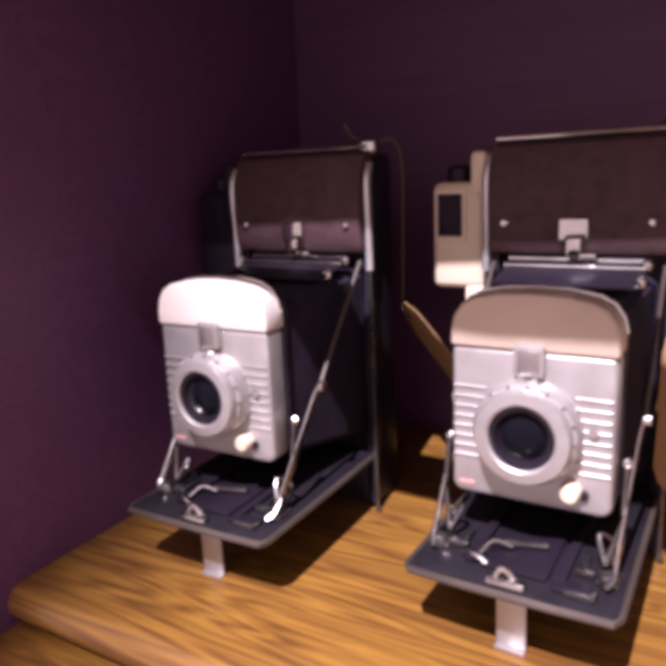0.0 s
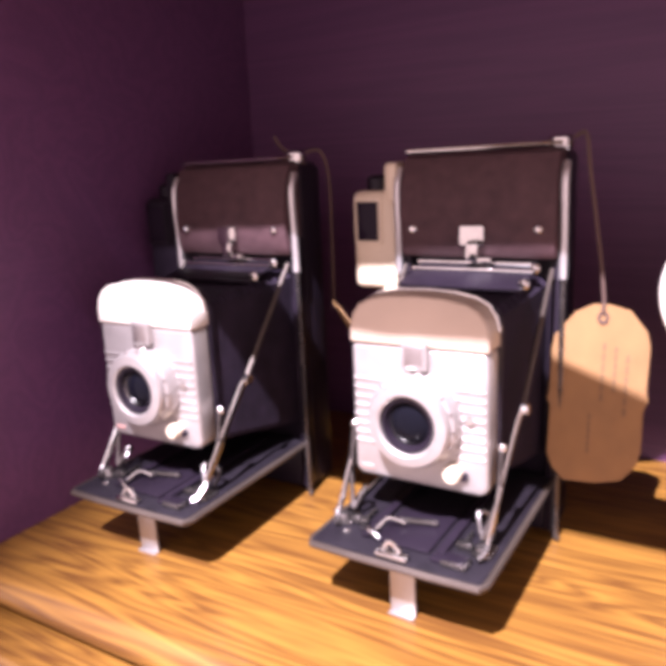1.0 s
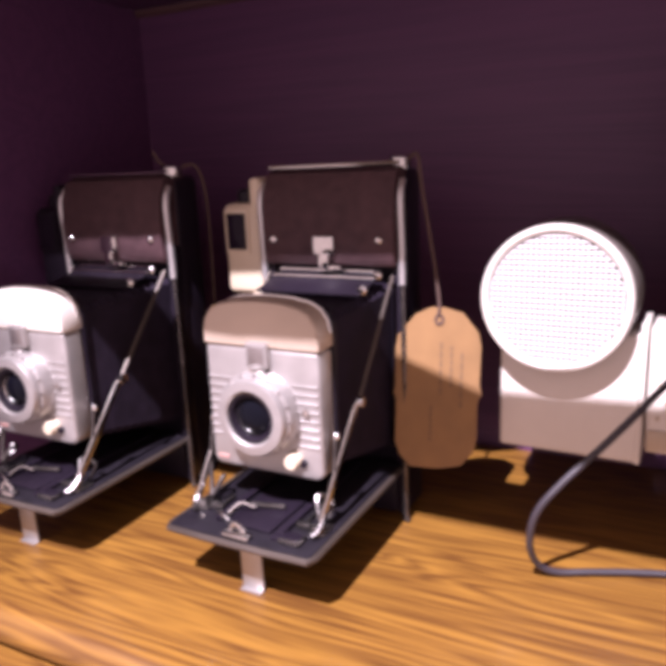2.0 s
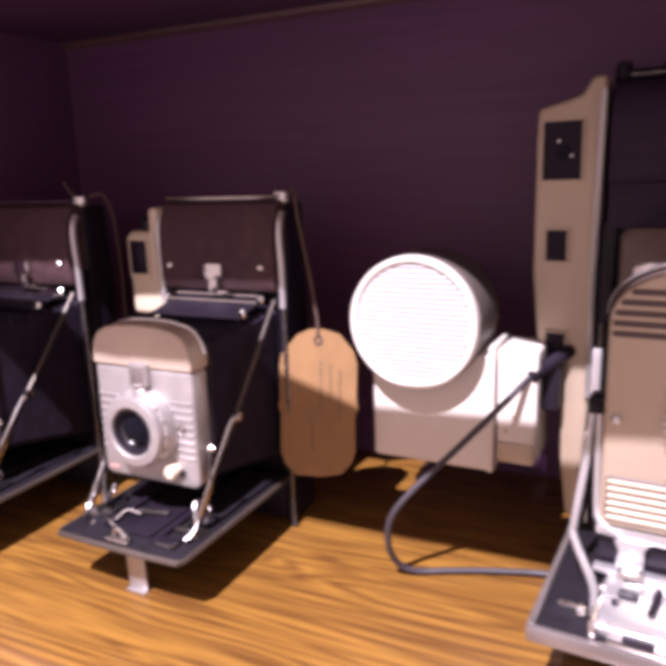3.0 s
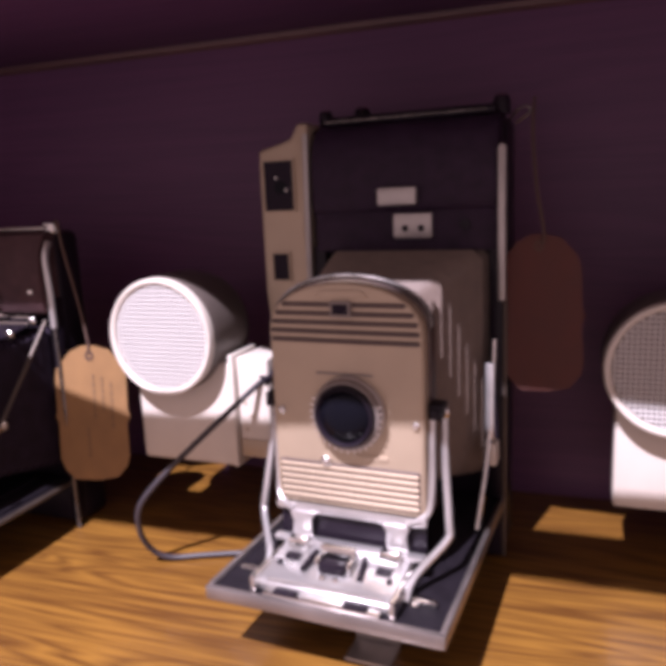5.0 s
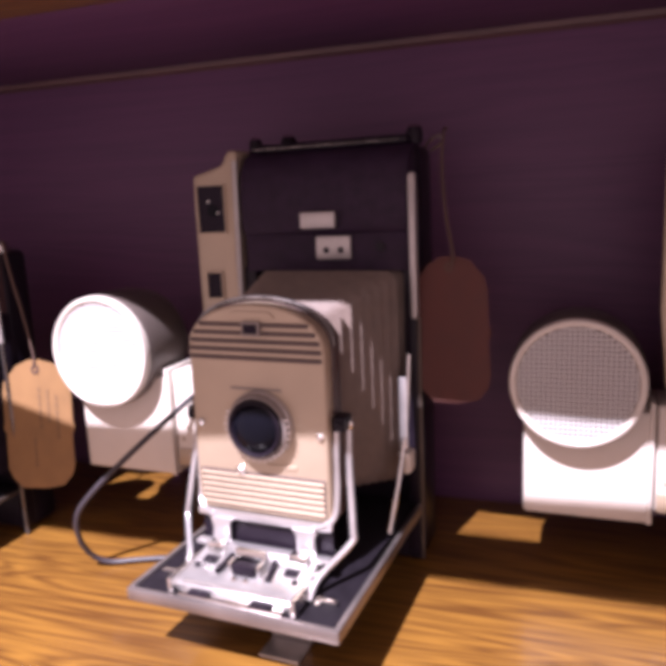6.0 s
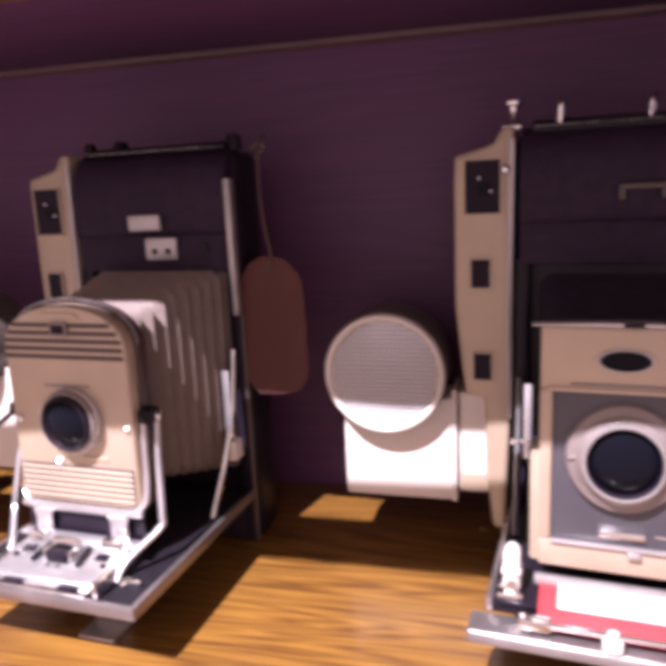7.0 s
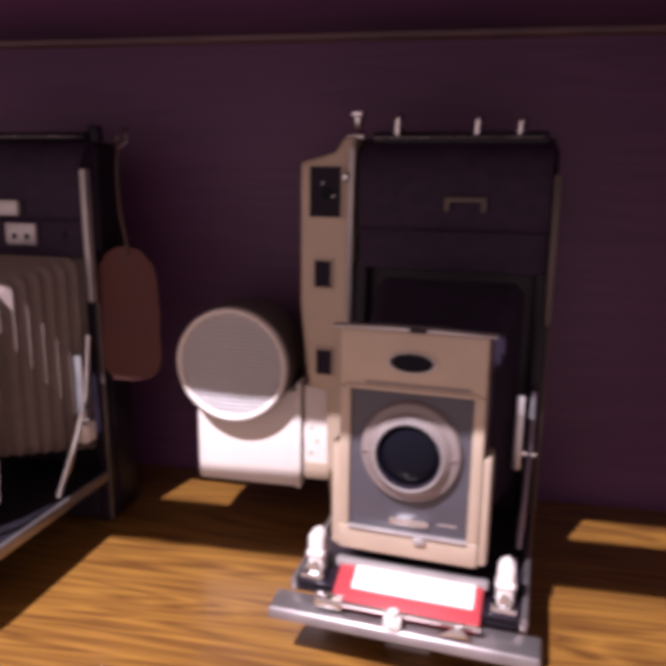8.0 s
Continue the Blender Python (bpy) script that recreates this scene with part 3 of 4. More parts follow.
    ring = part("lens_ring", turned([(0.0180, 0.0), (0.0180, 0.0055), (0.0172, 0.0070), (0.0160, 0.0072), (0.0155, 0.0040), (0.0, 0.0040)], 0.0025, -0.1045, 0.1255, 56), TAUPE, plate)
    part("lens_dial", turned([(0.0188, 0.0), (0.0188, 0.0030), (0.0180, 0.0040)], 0.0025, -0.1045, 0.1255, 56), SATIN, ring)
    for k in range(34):
        a = radians(-118 - 360 / 34 * k)
        if math.cos(a) < 0.45:
            part("dial_tooth", box(-0.0005, 0.0005, -0.0016, 0.0, -0.0013, 0.0013), CHROME, ring).matrix_local = pose(0.0025 + 0.0180 * math.sin(a), -0.1092, 0.1255 + 0.0180 * math.cos(a), 0, math.degrees(a), 0)
    part("barrel", turned([(0.0154, 0.0042), (0.0154, 0.0095), (0.0142, 0.0105), (0.0130, 0.0085), (0, 0.0080)], 0.0025, -0.1045, 0.1255, 48), BLACK, ring)
    part("glass", turned([(0.0128, 0.0086), (0.0100, 0.0110), (0.0060, 0.0126), (0.0, 0.0132)], 0.0025, -0.1045, 0.1255, 48), GLASSY, ring, "dark curved front lens")
    for x, z in ((-0.0355, 0.1240), (0.0365, 0.1215)):
        screw(x, -0.1045, z, 0.0021, plate)
    screw(-0.0115, -0.1045, 0.0985, 0.0030, plate)
    part("index_plate", box(0.0045, 0.0220, -0.1052, -0.1040, 0.1010, 0.1040, 0.0006), BEIGE, plate)
    # chrome yoke, apron with dark openings and carriage
    for sx in (-1, 1):
        part("yoke_arm", tube(smooth_line([(sx * 0.0460, -0.088, 0.128), (sx * 0.0475, -0.094, 0.105), (sx * 0.0510, -0.101, 0.072), (sx * 0.0505, -0.104, 0.064), (sx * 0.0390, -0.121, 0.0520), (sx * 0.0370, -0.130, 0.0440)], 4), 0.0019, 8), POLISHED, c)
        part("inner_arm", tube(smooth_line([(sx * 0.0425, -0.098, 0.124), (sx * 0.0420, -0.100, 0.085), (sx * 0.0395, -0.104, 0.0745), (sx * 0.0310, -0.108, 0.0715)], 4), 0.0018, 8), POLISHED, c)
        screw(sx * 0.0462, -0.090, 0.125, 0.0030, c)
    for sx in (-1, 1):
        part("hinge_block", joined(box(sx * 0.0445 - 0.0035, sx * 0.0445 + 0.0035, -0.1000, -0.0880, 0.1230, 0.1310, 0.0012), turned([(0, 0), (0.0026, 0), (0.0022, 0.0016), (0, 0.0020)], sx * 0.0445, -0.1000, 0.1270, 14)), BLACK, c)
    panel = joined(
        prism([(-0.041, 0.0735), (0.041, 0.0735), (0.041, 0.0700), (0.030, 0.0690), (-0.030, 0.0690), (-0.041, 0.0700)], "y", -0.1065, -0.1040, 0.0005),
        prism([(-0.0330, 0.0695), (-0.0180, 0.0695), (-0.0205, 0.0660), (-0.0205, 0.0560), (-0.0320, 0.0560), (-0.0310, 0.0640)], "y", -0.1080, -0.1055, 0.0006),
        prism([(0.0180, 0.0695), (0.0330, 0.0695), (0.0310, 0.0640), (0.0320, 0.0560), (0.0205, 0.0560), (0.0205, 0.0660)], "y", -0.1080, -0.1055, 0.0006),
        box(-0.041, 0.041, -0.1120, -0.1060, 0.0535, 0.0565, 0.001))
    part("apron_plate", panel, POLISHED, c, "polished chrome apron with openings")
    part("apron_back", box(-0.040, 0.040, -0.1030, -0.1020, 0.0450, 0.0740), BLACK, c)
    carriage = part("carriage", prism([(-0.106, 0.0545), (-0.106, 0.0430), (-0.142, 0.0430), (-0.142, 0.0475), (-0.136, 0.0500)], "x", -0.0345, 0.0345, 0.0010), POLISHED, c, "polished chrome focusing carriage")
    for sx in (-1, 1):
        part("slide_block", box(sx * 0.0250 - 0.0055, sx * 0.0250 + 0.0055, -0.117, -0.110, 0.0530, 0.0590, 0.0014), CHROME, carriage)
        part("slot", prism([(-0.125, 0.0522), (-0.120, 0.0528), (-0.120, 0.0534), (-0.125, 0.0528)], "x", sx * 0.0245 - 0.004, sx * 0.0245 + 0.004), BLACK, carriage)
        part("side_pin", turned([(0, 0), (0.0016, 0), (0.0016, 0.001), (0, 0.0012)], sx * 0.0290, -0.1285, 0.0512, 12, pose(0, 0, 0, 10)), BLACK, carriage)
    for sx in (-1, 1):
        part("side_rail", box(sx * 0.0355 - 0.0014, sx * 0.0355 + 0.0014, -0.146, -0.106, 0.0430, 0.0520, 0.0008), CHROME, carriage)
    part("front_bar", box(-0.0300, 0.0300, -0.1470, -0.1420, 0.0425, 0.0455, 0.0008), CHROME, carriage)
    part("centre_lock", joined(box(-0.0095, 0.0095, -0.1225, -0.1185, 0.0525, 0.0610, 0.0015), box(-0.0095, -0.0075, -0.1300, -0.1185, 0.0520, 0.0570, 0.0008), box(0.0075, 0.0095, -0.1300, -0.1185, 0.0520, 0.0570, 0.0008)), CHROME, carriage)
    part("lock_button", box(-0.0070, 0.0070, -0.1310, -0.1235, 0.0500, 0.0560, 0.0014), BLACK, carriage)
    for sx in (-1, 1):
        part("lock_rivet", turned([(0, 0), (0.0017, 0), (0.0014, 0.001), (0, 0.0013)], sx * 0.0035, -0.1340, 0.0505, 12, Matrix()), CHROME, carriage)
        part("side_lever", tube([(sx * 0.0130, -0.1180, 0.0545), (sx * 0.0150, -0.1320, 0.0520)], 0.0016, 8), BLACK, carriage)
        part("front_slot", box(sx * 0.0180 - 0.006, sx * 0.0180 + 0.006, -0.1476, -0.1430, 0.0455, 0.0470, 0.0004), BLACK, carriage)
    part("distance_scale", box(-0.0300, 0.0300, -0.1412, -0.1398, 0.0480, 0.0500, 0.0003), SATIN, carriage)
    for sx in (-1, 1):
        part("bed_clip", joined(box(sx * 0.0460 - 0.006, sx * 0.0460 + 0.006, -0.1300, -0.1270, 0.0424, 0.0460, 0.0008), box(sx * 0.0420 - 0.002, sx * 0.0420 + 0.002, -0.1330, -0.1240, 0.0424, 0.0450, 0.0008)), CHROME, bed)
    # struts to the body
    for sx in (-1, 1):
        part("side_strut", tube([(sx * 0.0560, -0.008, 0.145), (sx * 0.0560, -0.015, 0.105), (sx * 0.0555, -0.034, 0.070), (sx * 0.0540, -0.050, 0.0440)], 0.0026, 8, 0.6), CHROME, c)
        part("strut_plate", box(sx * 0.0560 - 0.0025, sx * 0.0560 + 0.0025, -0.0235, -0.0215, 0.088, 0.134, 0.0008), POLISHED, c)
        part("strut_block", box(sx * 0.0560 - 0.004, sx * 0.0560 + 0.004, -0.024, -0.012, 0.072, 0.086, 0.0015), CREAM, c)
    part("foot", joined(box(0.002, 0.026, -0.108, -0.105, 0.002, 0.0370, 0.0008), box(0.002, 0.026, -0.124, -0.105, 0.0, 0.0022, 0.0006)), SATIN, c, "thin metal folding foot")
    return c


def folding_red(m, label):
    """Large camera with flat beige front, an oval window, a square lens panel and a red scale on the bed."""
    c = thing("folding_camera", m, label, "camera", "folding cameras on the shelf")
    bed = large_body(c, 0.117, DULL, 0.003, 0.004)
    part("badge", joined(box(-0.0035, 0.0215, -0.0115, -0.0075, 0.2385, 0.2420, 0.0008), box(-0.0035, 0.0, -0.0115, -0.0075, 0.2330, 0.2400, 0.0008), box(0.0180, 0.0215, -0.0115, -0.0075, 0.2330, 0.2400, 0.0008)), DULL, c, "dull metal catch frame")
    for x, h in ((-0.036, 0.008), (0.012, 0.007), (0.037, 0.006)):
        part("top_clip", tube(smooth_line([(x, 0.004, 0.277), (x + 0.0005, 0.002, 0.280 + h), (x + 0.002, 0.006, 0.281 + h), (x + 0.002, 0.010, 0.277)], 4), 0.0014, 8), CHROME, c)
    part("top_cap", box(-0.052, 0.054, 0.004, 0.034, 0.272, 0.2800, 0.002), BLACK, c)
    lug = part("strap_lug", box(-0.069, -0.058, 0.006, 0.016, 0.276, 0.2790, 0.001), CHROME, c)
    part("lug_button", turned([(0, 0), (0.0045, 0), (0.0025, 0.004), (0.003, 0.010), (0.006, 0.011), (0.006, 0.013), (0, 0.0135)], -0.063, 0.011, 0.279, 18, Matrix()), CHROME, lug)
    screw(-0.0655, -0.0065, 0.2525, 0.0025, c)
    screw(0.0600, -0.0065, 0.2500, 0.0025, c)
    part("bellows", bellows_mesh((-0.088, 0.033, 0.070, 0.162), (0.004, 0.046, 0.052, 0.190), 9, 0.0042), BELLOWS, c, "black pleated cloth bellows")
    w, y = 0.0415, -0.0820
    plate = part("lens_plate", box(-w, w, y, y + 0.012, 0.146, 0.1790, 0.0015), BEIGE, c, "flat beige enamelled front plate")
    for sx in (-1, 1):
        part("plate_side", box(sx * 0.03825 - 0.00325, sx * 0.03825 + 0.00325, y + 0.0002, y + 0.012, 0.0625, 0.1460, 0.0010), BEIGE, plate)
    part("plate_foot", box(-w, w, y, y + 0.012, 0.047, 0.0625, 0.0015), BEIGE, plate)
    # Plate back in two tones: shade above, light below, put into the colours.
    part("plate_back", box(-w - 0.001, w + 0.001, y + 0.012, y + 0.024, 0.112, 0.1775, 0.002), STRIPE, plate)
    part("lit_skirt", box(-w - 0.0050, w + 0.0050, y + 0.0025, y + 0.024, 0.0475, 0.1115, 0.002), BEIGE, plate)
    part("top_lip", prism([(-0.0455, 0.1796), (0.0455, 0.1796), (0.0462, 0.1806), (0.012, 0.1818), (-0.012, 0.1818), (-0.0462, 0.1806)], "y", y - 0.0030, y + 0.006, 0.0005), SATIN, plate, "bright metal lip")
    part("lip_notch", box(-0.0015, 0.0080, y - 0.0045, y - 0.0030, 0.1800, 0.1822, 0.0004), BLACK, plate)
    rim = turned([(0.0142, 0), (0.0138, 0.0016), (0.0125, 0.0016), (0.0120, 0.0004)], 0, 0, 0, 40)
    rim.transform(Matrix.Translation((0, y, 0.1625)) @ Matrix.Diagonal((1, 1, 0.42, 1)))
    part("oval_rim", rim, SATIN, plate)
    gl = turned([(0.0123, 0.0002), (0.008, 0.0010), (0, 0.0014)], 0, 0, 0, 40)
    gl.transform(Matrix.Translation((0, y, 0.1625)) @ Matrix.Diagonal((1, 1, 0.42, 1)))
    part("oval_window", gl, GLASSY, plate, "dark oval window")
    part("ledge", box(-0.0380, 0.0380, y - 0.0012, y + 0.0010, 0.1455, 0.1478, 0.0006), BEIGE, plate)
    part("name_line", box(-0.0260, 0.0330, y - 0.0007, y + 0.0005, 0.1490, 0.1502), TAUPE, plate, "unreadable line of lettering")
    panel = part("lens_panel", box(-0.0350, 0.0350, y + 0.0020, y + 0.010, 0.0625, 0.1460, 0.0006), GREYPLATE, plate, "smooth dark grey lens panel")
    ring = part("lens_ring", turned([(0.0290, 0.0), (0.0290, 0.0030), (0.0280, 0.0045), (0.0240, 0.0060), (0.0225, 0.0085), (0.0205, 0.0095), (0.0195, 0.0085), (0.0188, 0.0030), (0, 0.0030)], 0.001, y + 0.002, 0.1115, 64), TAUPE, panel, "taupe metal lens ring")
    part("chrome_ring", turned([(0.0206, 0.0092), (0.0200, 0.0108), (0.0188, 0.0108), (0.0184, 0.0090)], 0.001, y + 0.002, 0.1115, 64), SATIN, ring)
    part("barrel", turned([(0.0187, 0.0040), (0.0186, 0.0100), (0.0181, 0.0092), (0.0180, 0.0050), (0, 0.0045)], 0.001, y + 0.002, 0.1115, 48), BLACK, ring)
    part("glass", turned([(0.0180, 0.0052), (0.0135, 0.0086), (0.0075, 0.0102), (0.0, 0.0107)], 0.001, y + 0.002, 0.1115, 48), GLASSY, ring, "dark curved front lens")
    for sx in (-1, 1):
        part("ring_mark", box(sx * 0.0245 - 0.0025, sx * 0.0245 + 0.0025, y - 0.0050, y - 0.0030, 0.1110, 0.1122, 0.0004), CHROME, ring)
    part("scale_plate", box(-0.0100, 0.0130, y - 0.0010, y + 0.0030, 0.0675, 0.0715, 0.0006), CHROME, panel)
    part("scale_line", box(0.0180, 0.0290, y + 0.0012, y + 0.0022, 0.0690, 0.0703), TAUPE, panel)
    part("panel_edge", box(-0.0350, 0.0350, y - 0.0018, y + 0.0020, 0.0610, 0.0632, 0.0008), SATIN, plate)
    part("lock_tab", box(0.0045, 0.0115, y - 0.0030, y + 0.0010, 0.0575, 0.0610, 0.0010), SATIN, plate)
    plate.location, plate.scale = (-0.0011, -0.0402, 0.0211), (0.865, 0.87, 0.893)
    # bed carriage with the red scale
    part("bed_front", prism([(-0.118, 0.0300), (-0.118, 0.0370), (-0.132, 0.0345), (-0.134, 0.0290), (-0.128, 0.0270)], "x", -0.0680, 0.0680, 0.0012), NICKEL, bed, "wide worn nickel bed front")
    part("bed_plate", box(-0.0560, 0.0560, -0.1190, -0.070, 0.0424, 0.0440, 0.0008), BLACK, bed)
    scale = part("focus_scale", prism([(-0.1050, 0.0415), (-0.1290, 0.0395), (-0.1290, 0.0410), (-0.1065, 0.0520), (-0.1050, 0.0520)], "x", -0.0360, 0.0390, 0.0010), RED, bed, "red enamelled focusing scale")
    # White strip widened to paint in the glare on the chrome.
    part("scale_strip", prism([(-0.1075, 0.0512), (-0.1195, 0.0453), (-0.1197, 0.0461), (-0.1077, 0.0522)], "x", -0.0270, 0.0350, 0.0002), CREAM, scale, "white strip standing in for chrome and its glare")
    part("scale_top", box(-0.0390, 0.0410, -0.1080, -0.1030, 0.0490, 0.0545, 0.0014), SATIN, bed)
    part("scale_rod", tube([(-0.0330, -0.1285, 0.0420), (0.0400, -0.1285, 0.0420)], 0.0014, 8), CHROME, bed)
    part("pointer", joined(box(-0.0070, 0.0020, -0.1335, -0.1280, 0.0350, 0.0420, 0.0014), tube([(-0.0025, -0.1310, 0.0415), (-0.0025, -0.1310, 0.0450)], 0.0026, 10)), CREAM, bed)
    part("stop_tab", prism([(0.0200, 0.0370), (0.0360, 0.0370), (0.0300, 0.0430)], "y", -0.1320, -0.1295, 0.0006), CHROME, bed)
    part("left_tab", box(-0.0440, -0.0290, -0.1300, -0.1240, 0.0380, 0.0440, 0.0010), CHROME, bed)
    for sx in (-1, 1):
        post = part("side_post", prism(rounded(-0.005, 0.005, 0.0, 0.032, (0.001, 0.001, 0.005, 0.005), 4), "y", -0.005, 0.005, 0.0020, 3), CREAM, c, "ivory plastic side post")
        post.matrix_local = pose(sx * 0.0495, -0.1060, 0.0430, 0, 0, 0) @ Matrix.Diagonal((0.85, 0.9, 0.78, 1))
        part("post_cap", box(-0.0058, 0.0058, -0.0068, 0.0062, 0.014, 0.0190, 0.0020), CREAM, post)
        part("post_screw", tube([(0, -0.009, 0.009), (0, -0.004, 0.009)], 0.0030, 10), CHROME, post)
        part("post_foot", box(-0.0075, 0.0075, -0.0120, -0.0020, -0.0005, 0.0060, 0.0014), CHROME, post)
        part("side_strut", tube([(sx * 0.0560, -0.010, 0.128), (sx * 0.0560, -0.012, 0.098), (sx * 0.0555, -0.024, 0.080), (sx * 0.0540, -0.050, 0.0440)], 0.0036, 8, 0.5), POLISHED, c)
        part("strut_plate", box(sx * 0.0490 - 0.0024, sx * 0.0490 + 0.0024, -0.0310, -0.0290, 0.084, 0.130, 0.0008), POLISHED, c)
        part("strut_pin", tube([(sx * 0.0480, -0.0180, 0.0900), (sx * 0.0600, -0.0180, 0.0900)], 0.0024, 8), CHROME, c)
    part("foot", joined(box(-0.012, 0.012, -0.088, -0.085, 0.002, 0.0370, 0.0008), box(-0.012, 0.012, -0.100, -0.085, 0.0, 0.0022, 0.0006)), SATIN, c, "thin metal folding foot")
    return c


folding_wide(pose(0.1932, 0.3832, 0, 0, 0, 4.0), "large folding camera with beige front, grey bellows and chrome carriage")
folding_red(pose(0.4863, 0.4222, 0, 0, 0, 1.7), "large folding camera with beige front and red scale on chrome bed")


# ---- flash guns ----
def flash(m, label):
    f = thing("flash_gun", m, label, "flash", "flash guns beside the cameras")
    housing = [(-0.0385, 0.046), (0.0370, 0.046), (0.0370, 0.118), (-0.0385, 0.112)]
    part("housing", prism(housing, "y", 0.0, 0.034, 0.0025, 3), CREAM, f)
    part("housing_band", box(0.0345, 0.0380, -0.0012, 0.034, 0.046, 0.1235, 0.0012), CREAM, f)
    part("bowl", turned([(0, -0.045), (0.030, -0.044), (0.0390, -0.036), (0.0420, -0.022), (0.0420, 0.010), (0.0405, 0.0165), (0.0395, 0.0175), (0.0382, 0.0170), (0.0378, 0.0120), (0, 0.0110)], -0.007, 0.004, 0.1355, 64), BOWL, f, "taupe plastic reflector bowl")
    part("bowl_rim", turned([(0.0412, 0.0140), (0.0412, 0.0180), (0.0402, 0.0196), (0.0386, 0.0198), (0.0368, 0.0186), (0.0362, 0.0150)], -0.007, 0.004, 0.1355, 64), CREAM, f)
    # ribbed window: bars cut to the round opening, over a fine upright ribbing
    r = 0.0364
    bits = []
    n = 24
    for k in range(n):
        z = -r + 2 * r * (k + 0.5) / n
        h = math.sqrt(max(1e-7, r * r - z * z)) - 0.0004
        bits.append(tube([(-0.007 - h, -0.0132, 0.1355 + z), (-0.007 + h, -0.0132, 0.1355 + z)], 0.00085, 8, 1.0))
    tagged(part("window_ribs", joined(*bits), DIFFUSER, f, "clear ribbed plastic window"), kind="stuff")
    bits = []
    for k in range(n):
        x = -r + 2 * r * (k + 0.5) / n
        h = math.sqrt(max(1e-7, r * r - x * x)) - 0.0004
        bits.append(tube([(-0.007 + x, -0.0130, 0.1355 - h), (-0.007 + x, -0.0130, 0.1355 + h)], 0.00085, 6))
    tagged(part("window_back", joined(*bits), DIFFUSER, f), kind="stuff")
    part("reflector", turned([(0.0370, -0.006), (0.0370, -0.0052), (0, -0.0052)], -0.007, -0.0035, 0.1355, 48), REFLECT, f)
    for piece in f.children:  # the round head is a little smaller than its housing is wide
        if piece.name.split(".")[0] in ("bowl", "bowl_rim", "window_ribs", "window_back", "reflector"):
            piece.location, piece.scale = (-0.007 * 0.05, 0.0, 0.1355 * 0.05 + 0.001), (0.95, 1.0, 0.95)
    ad = part("adapter", box(0.0390, 0.0620, 0.002, 0.040, 0.053, 0.1215, 0.0022, 3), CREAM, f, "cream plug-in adapter")
    part("adapter_end", box(0.0400, 0.0610, 0.0008, 0.004, 0.0535, 0.066, 0.0010), BEIGE, ad)
    for k in range(3):
        part("adapter_mark", box(0.0440 + 0.004 * (k % 2), 0.0455 + 0.004 * (k % 2), 0.0014, 0.0024, 0.0715 + 0.009 * k, 0.0740 + 0.009 * k), BEIGE, ad)
    part("mount_bracket", box(0.0615, 0.0720, 0.014, 0.032, 0.084, 0.112, 0.0020), BLACK, ad)
    return f


flash(pose(0.0483, 0.3399, 0.0089, 0, 0, 6.2), "cream and taupe flash gun with lit round ribbed window")
flash(pose(0.3526, 0.4131, -0.0081, 0, 0, 6.8), "cream and taupe flash gun plugged beside the last camera")


# ---- tags, strings and cable ----
def tag(m, label, script, paper):
    """A manila tag with clipped and scalloped corners, its hole at the top; front is -y."""
    h, w = 0.096, 0.0285
    o = [(-w * 0.55, -0.004), (-w * 0.95, -0.016), (-w, -0.024), (-w, -0.046), (-w * 1.04, -0.050), (-w * 0.97, -0.054), (-w * 0.98, -0.080), (-w * 0.86, -0.088), (-w * 0.60, -h + 0.001),
         (w * 0.10, -h), (w * 0.62, -h + 0.002), (w * 0.90, -0.086), (w * 0.98, -0.078), (w * 0.96, -0.056), (w * 1.05, -0.050), (w * 0.99, -0.045), (w, -0.022), (w * 0.92, -0.014), (w * 0.55, -0.003), (w * 0.12, 0.0), (-w * 0.2, 0.0)]
    t = thing("paper_tag", m, label, "tag", "paper tags on strings")
    bm = prism(o, "y", -0.0003, 0.0003)
    card = part("card", bm, paper, t, "", False)
    part("eyelet", turned([(0.0034, 0), (0.0034, 0.0005), (0.0016, 0.0005), (0.0016, 0)], 0.0, -0.0003, -0.007, 20), STRING, card)
    if script:
        for k, (x, a, b) in enumerate(((0.002, -0.020, -0.052), (0.009, -0.022, -0.047), (0.016, -0.026, -0.060), (-0.004, -0.058, -0.080))):
            for j in range(6):
                z0 = a + (b - a) * j / 6
                part("script_bar", box(x - 0.0006, x + 0.0006, -0.0007, -0.0003, z0 + (b - a) / 8, z0), INK, card)
    return t


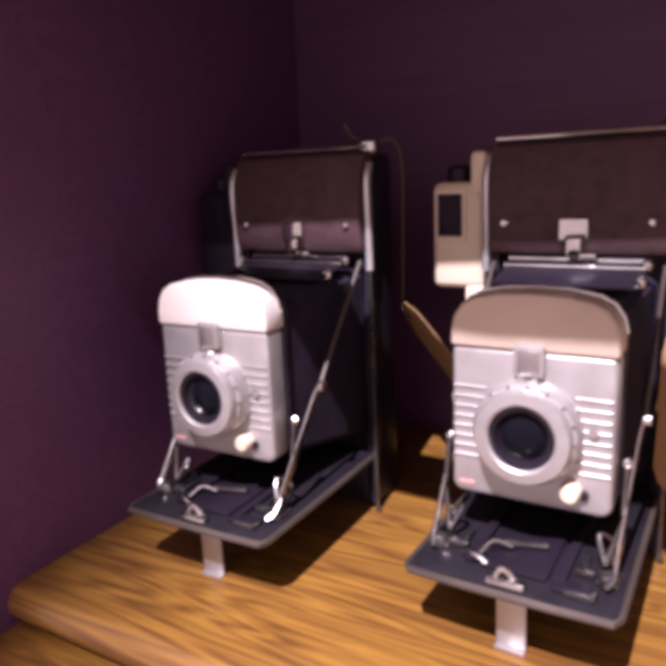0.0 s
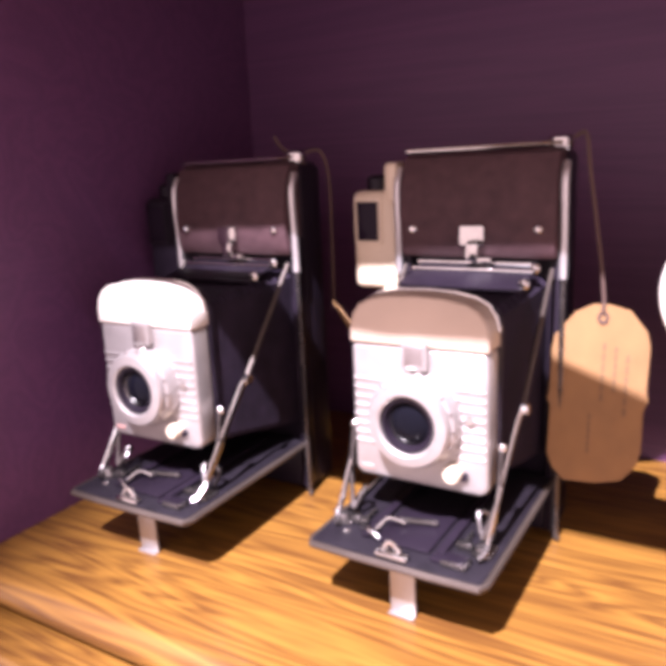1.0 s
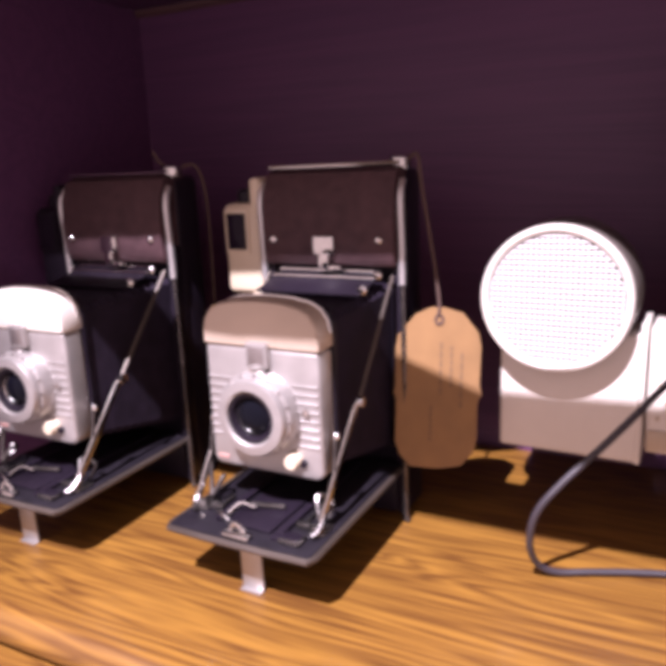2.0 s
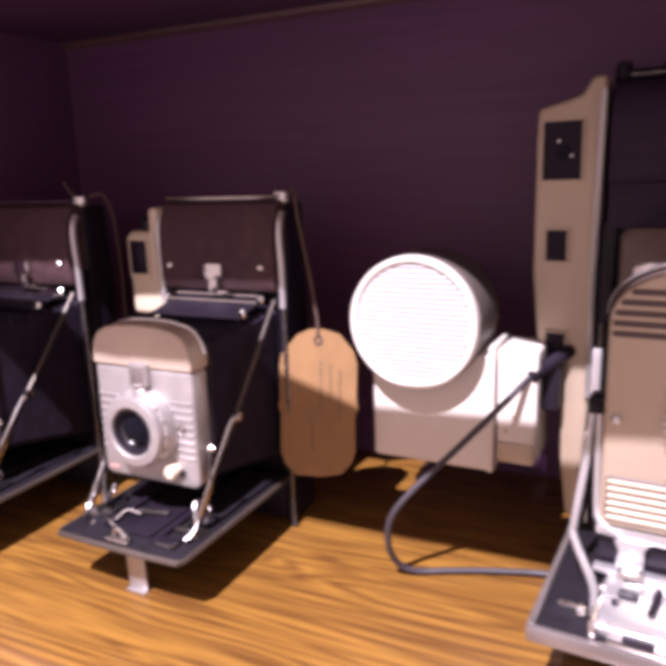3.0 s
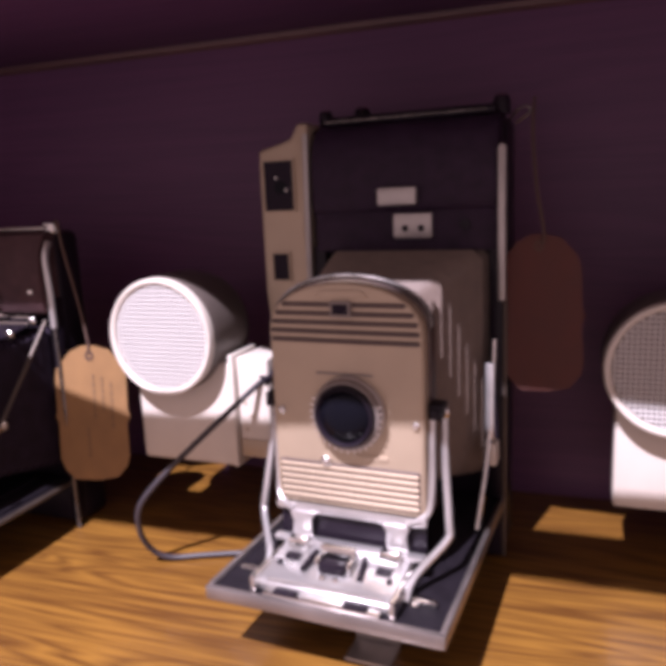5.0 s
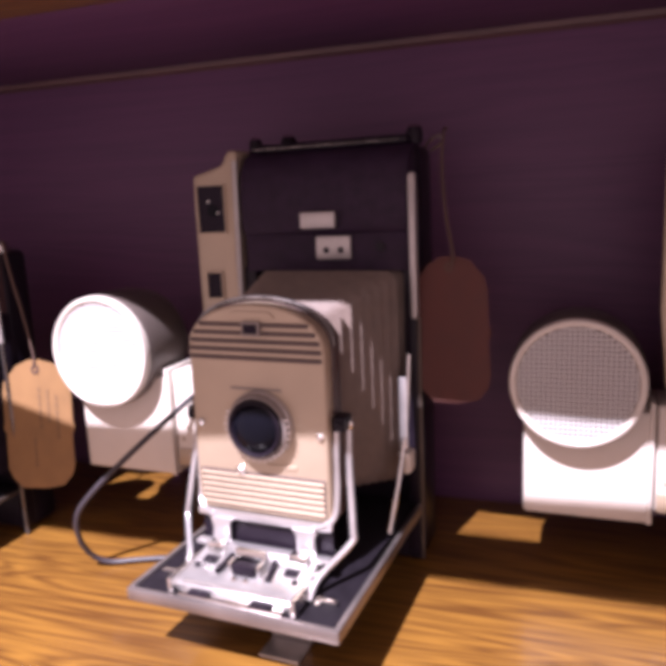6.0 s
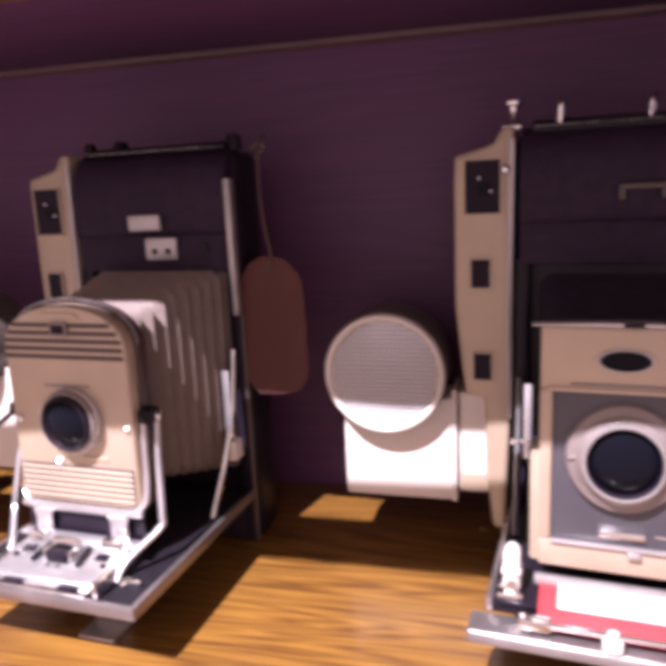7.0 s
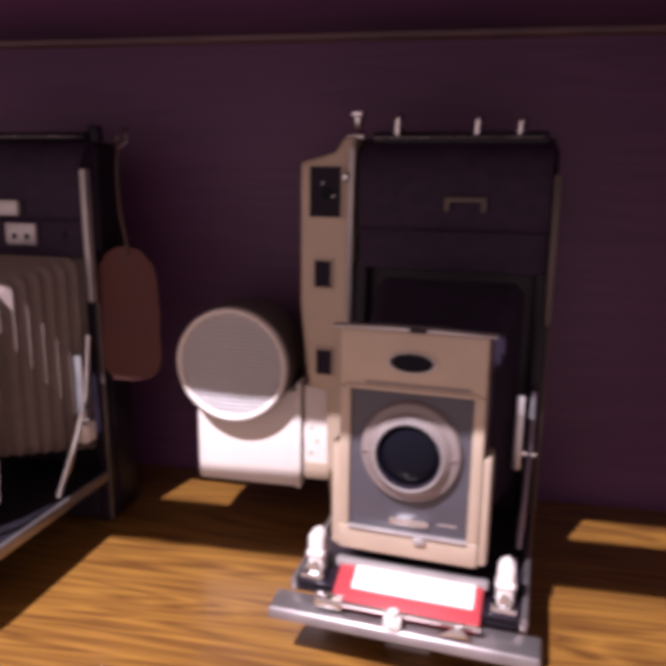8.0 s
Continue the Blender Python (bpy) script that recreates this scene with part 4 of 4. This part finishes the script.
tag(pose(-0.0233, 0.3260, 0.136, -2, 2, 30) @ Matrix.Diagonal((0.87, 1, 1.03, 1)), "manila paper tag with faded handwriting hanging by string", True, TAGPAPER)
tag(pose(0.2715, 0.3925, 0.205, -3, -3, 8) @ Matrix.Diagonal((0.80, 1, 0.96, 1)), "paper tag hanging beside grey bellows, its shade put into the colour", False, TAGSHADED)
tag(pose(-0.1985, 0.3210, 0.122, 0, -44, 0) @ pose(0, 0, 0, 0, 0, -50) @ Matrix.Diagonal((1.1, 1, 1.0, 1)), "manila paper tag hanging beside the first camera", False, TAGPAPER)


def string(points, label):
    return tagged(part("tag_string", tube(smooth_line(points, 7), 0.0010, 7), STRING), label, "string", "strings of the tags")


string([(-0.0405, 0.324, 0.221), (-0.0335, 0.320, 0.222), (-0.0310, 0.320, 0.205), (-0.026, 0.324, 0.165), (-0.0233, 0.3255, 0.140), (-0.0233, 0.3250, 0.132)], "brown cotton string tied to a knob")
string([(0.2640, 0.416, 0.283), (0.2655, 0.406, 0.280), (0.2665, 0.398, 0.262), (0.2700, 0.393, 0.232), (0.2744, 0.3920, 0.208), (0.2744, 0.3912, 0.200)], "brown cotton string hanging from a strap lug")
string([(-0.220, 0.296, 0.232), (-0.214, 0.297, 0.224), (-0.202, 0.298, 0.2205), (-0.194, 0.308, 0.222), (-0.193, 0.315, 0.205), (-0.197, 0.3205, 0.165), (-0.1980, 0.3208, 0.120)], "brown cotton string looped over a knob")

cord = [(0.1150, 0.3640, 0.123), (0.1060, 0.350, 0.116), (0.0960, 0.330, 0.103), (0.0780, 0.305, 0.081), (0.0600, 0.290, 0.060), (0.0500, 0.284, 0.044), (0.0460, 0.288, 0.024), (0.0480, 0.296, 0.009), (0.0560, 0.303, 0.0030), (0.0700, 0.312, 0.0026), (0.0900, 0.3235, 0.0026), (0.1116, 0.3340, 0.0026), (0.1350, 0.3450, 0.0026), (0.1480, 0.370, 0.0026)]
cable = thing("flash_cable", Matrix(), "grey rubber flash cable curling down onto the oak shelf", "cable")
part("cord", tube(smooth_line(cord, 8), 0.0019, 10), CABLE, cable)
part("plug", tube([(0.1200, 0.3740, 0.1265), (0.1170, 0.3680, 0.1245), (0.1080, 0.3530, 0.1175), (0.1050, 0.3485, 0.1150)], 0.0040, 12), BLACK, cable)
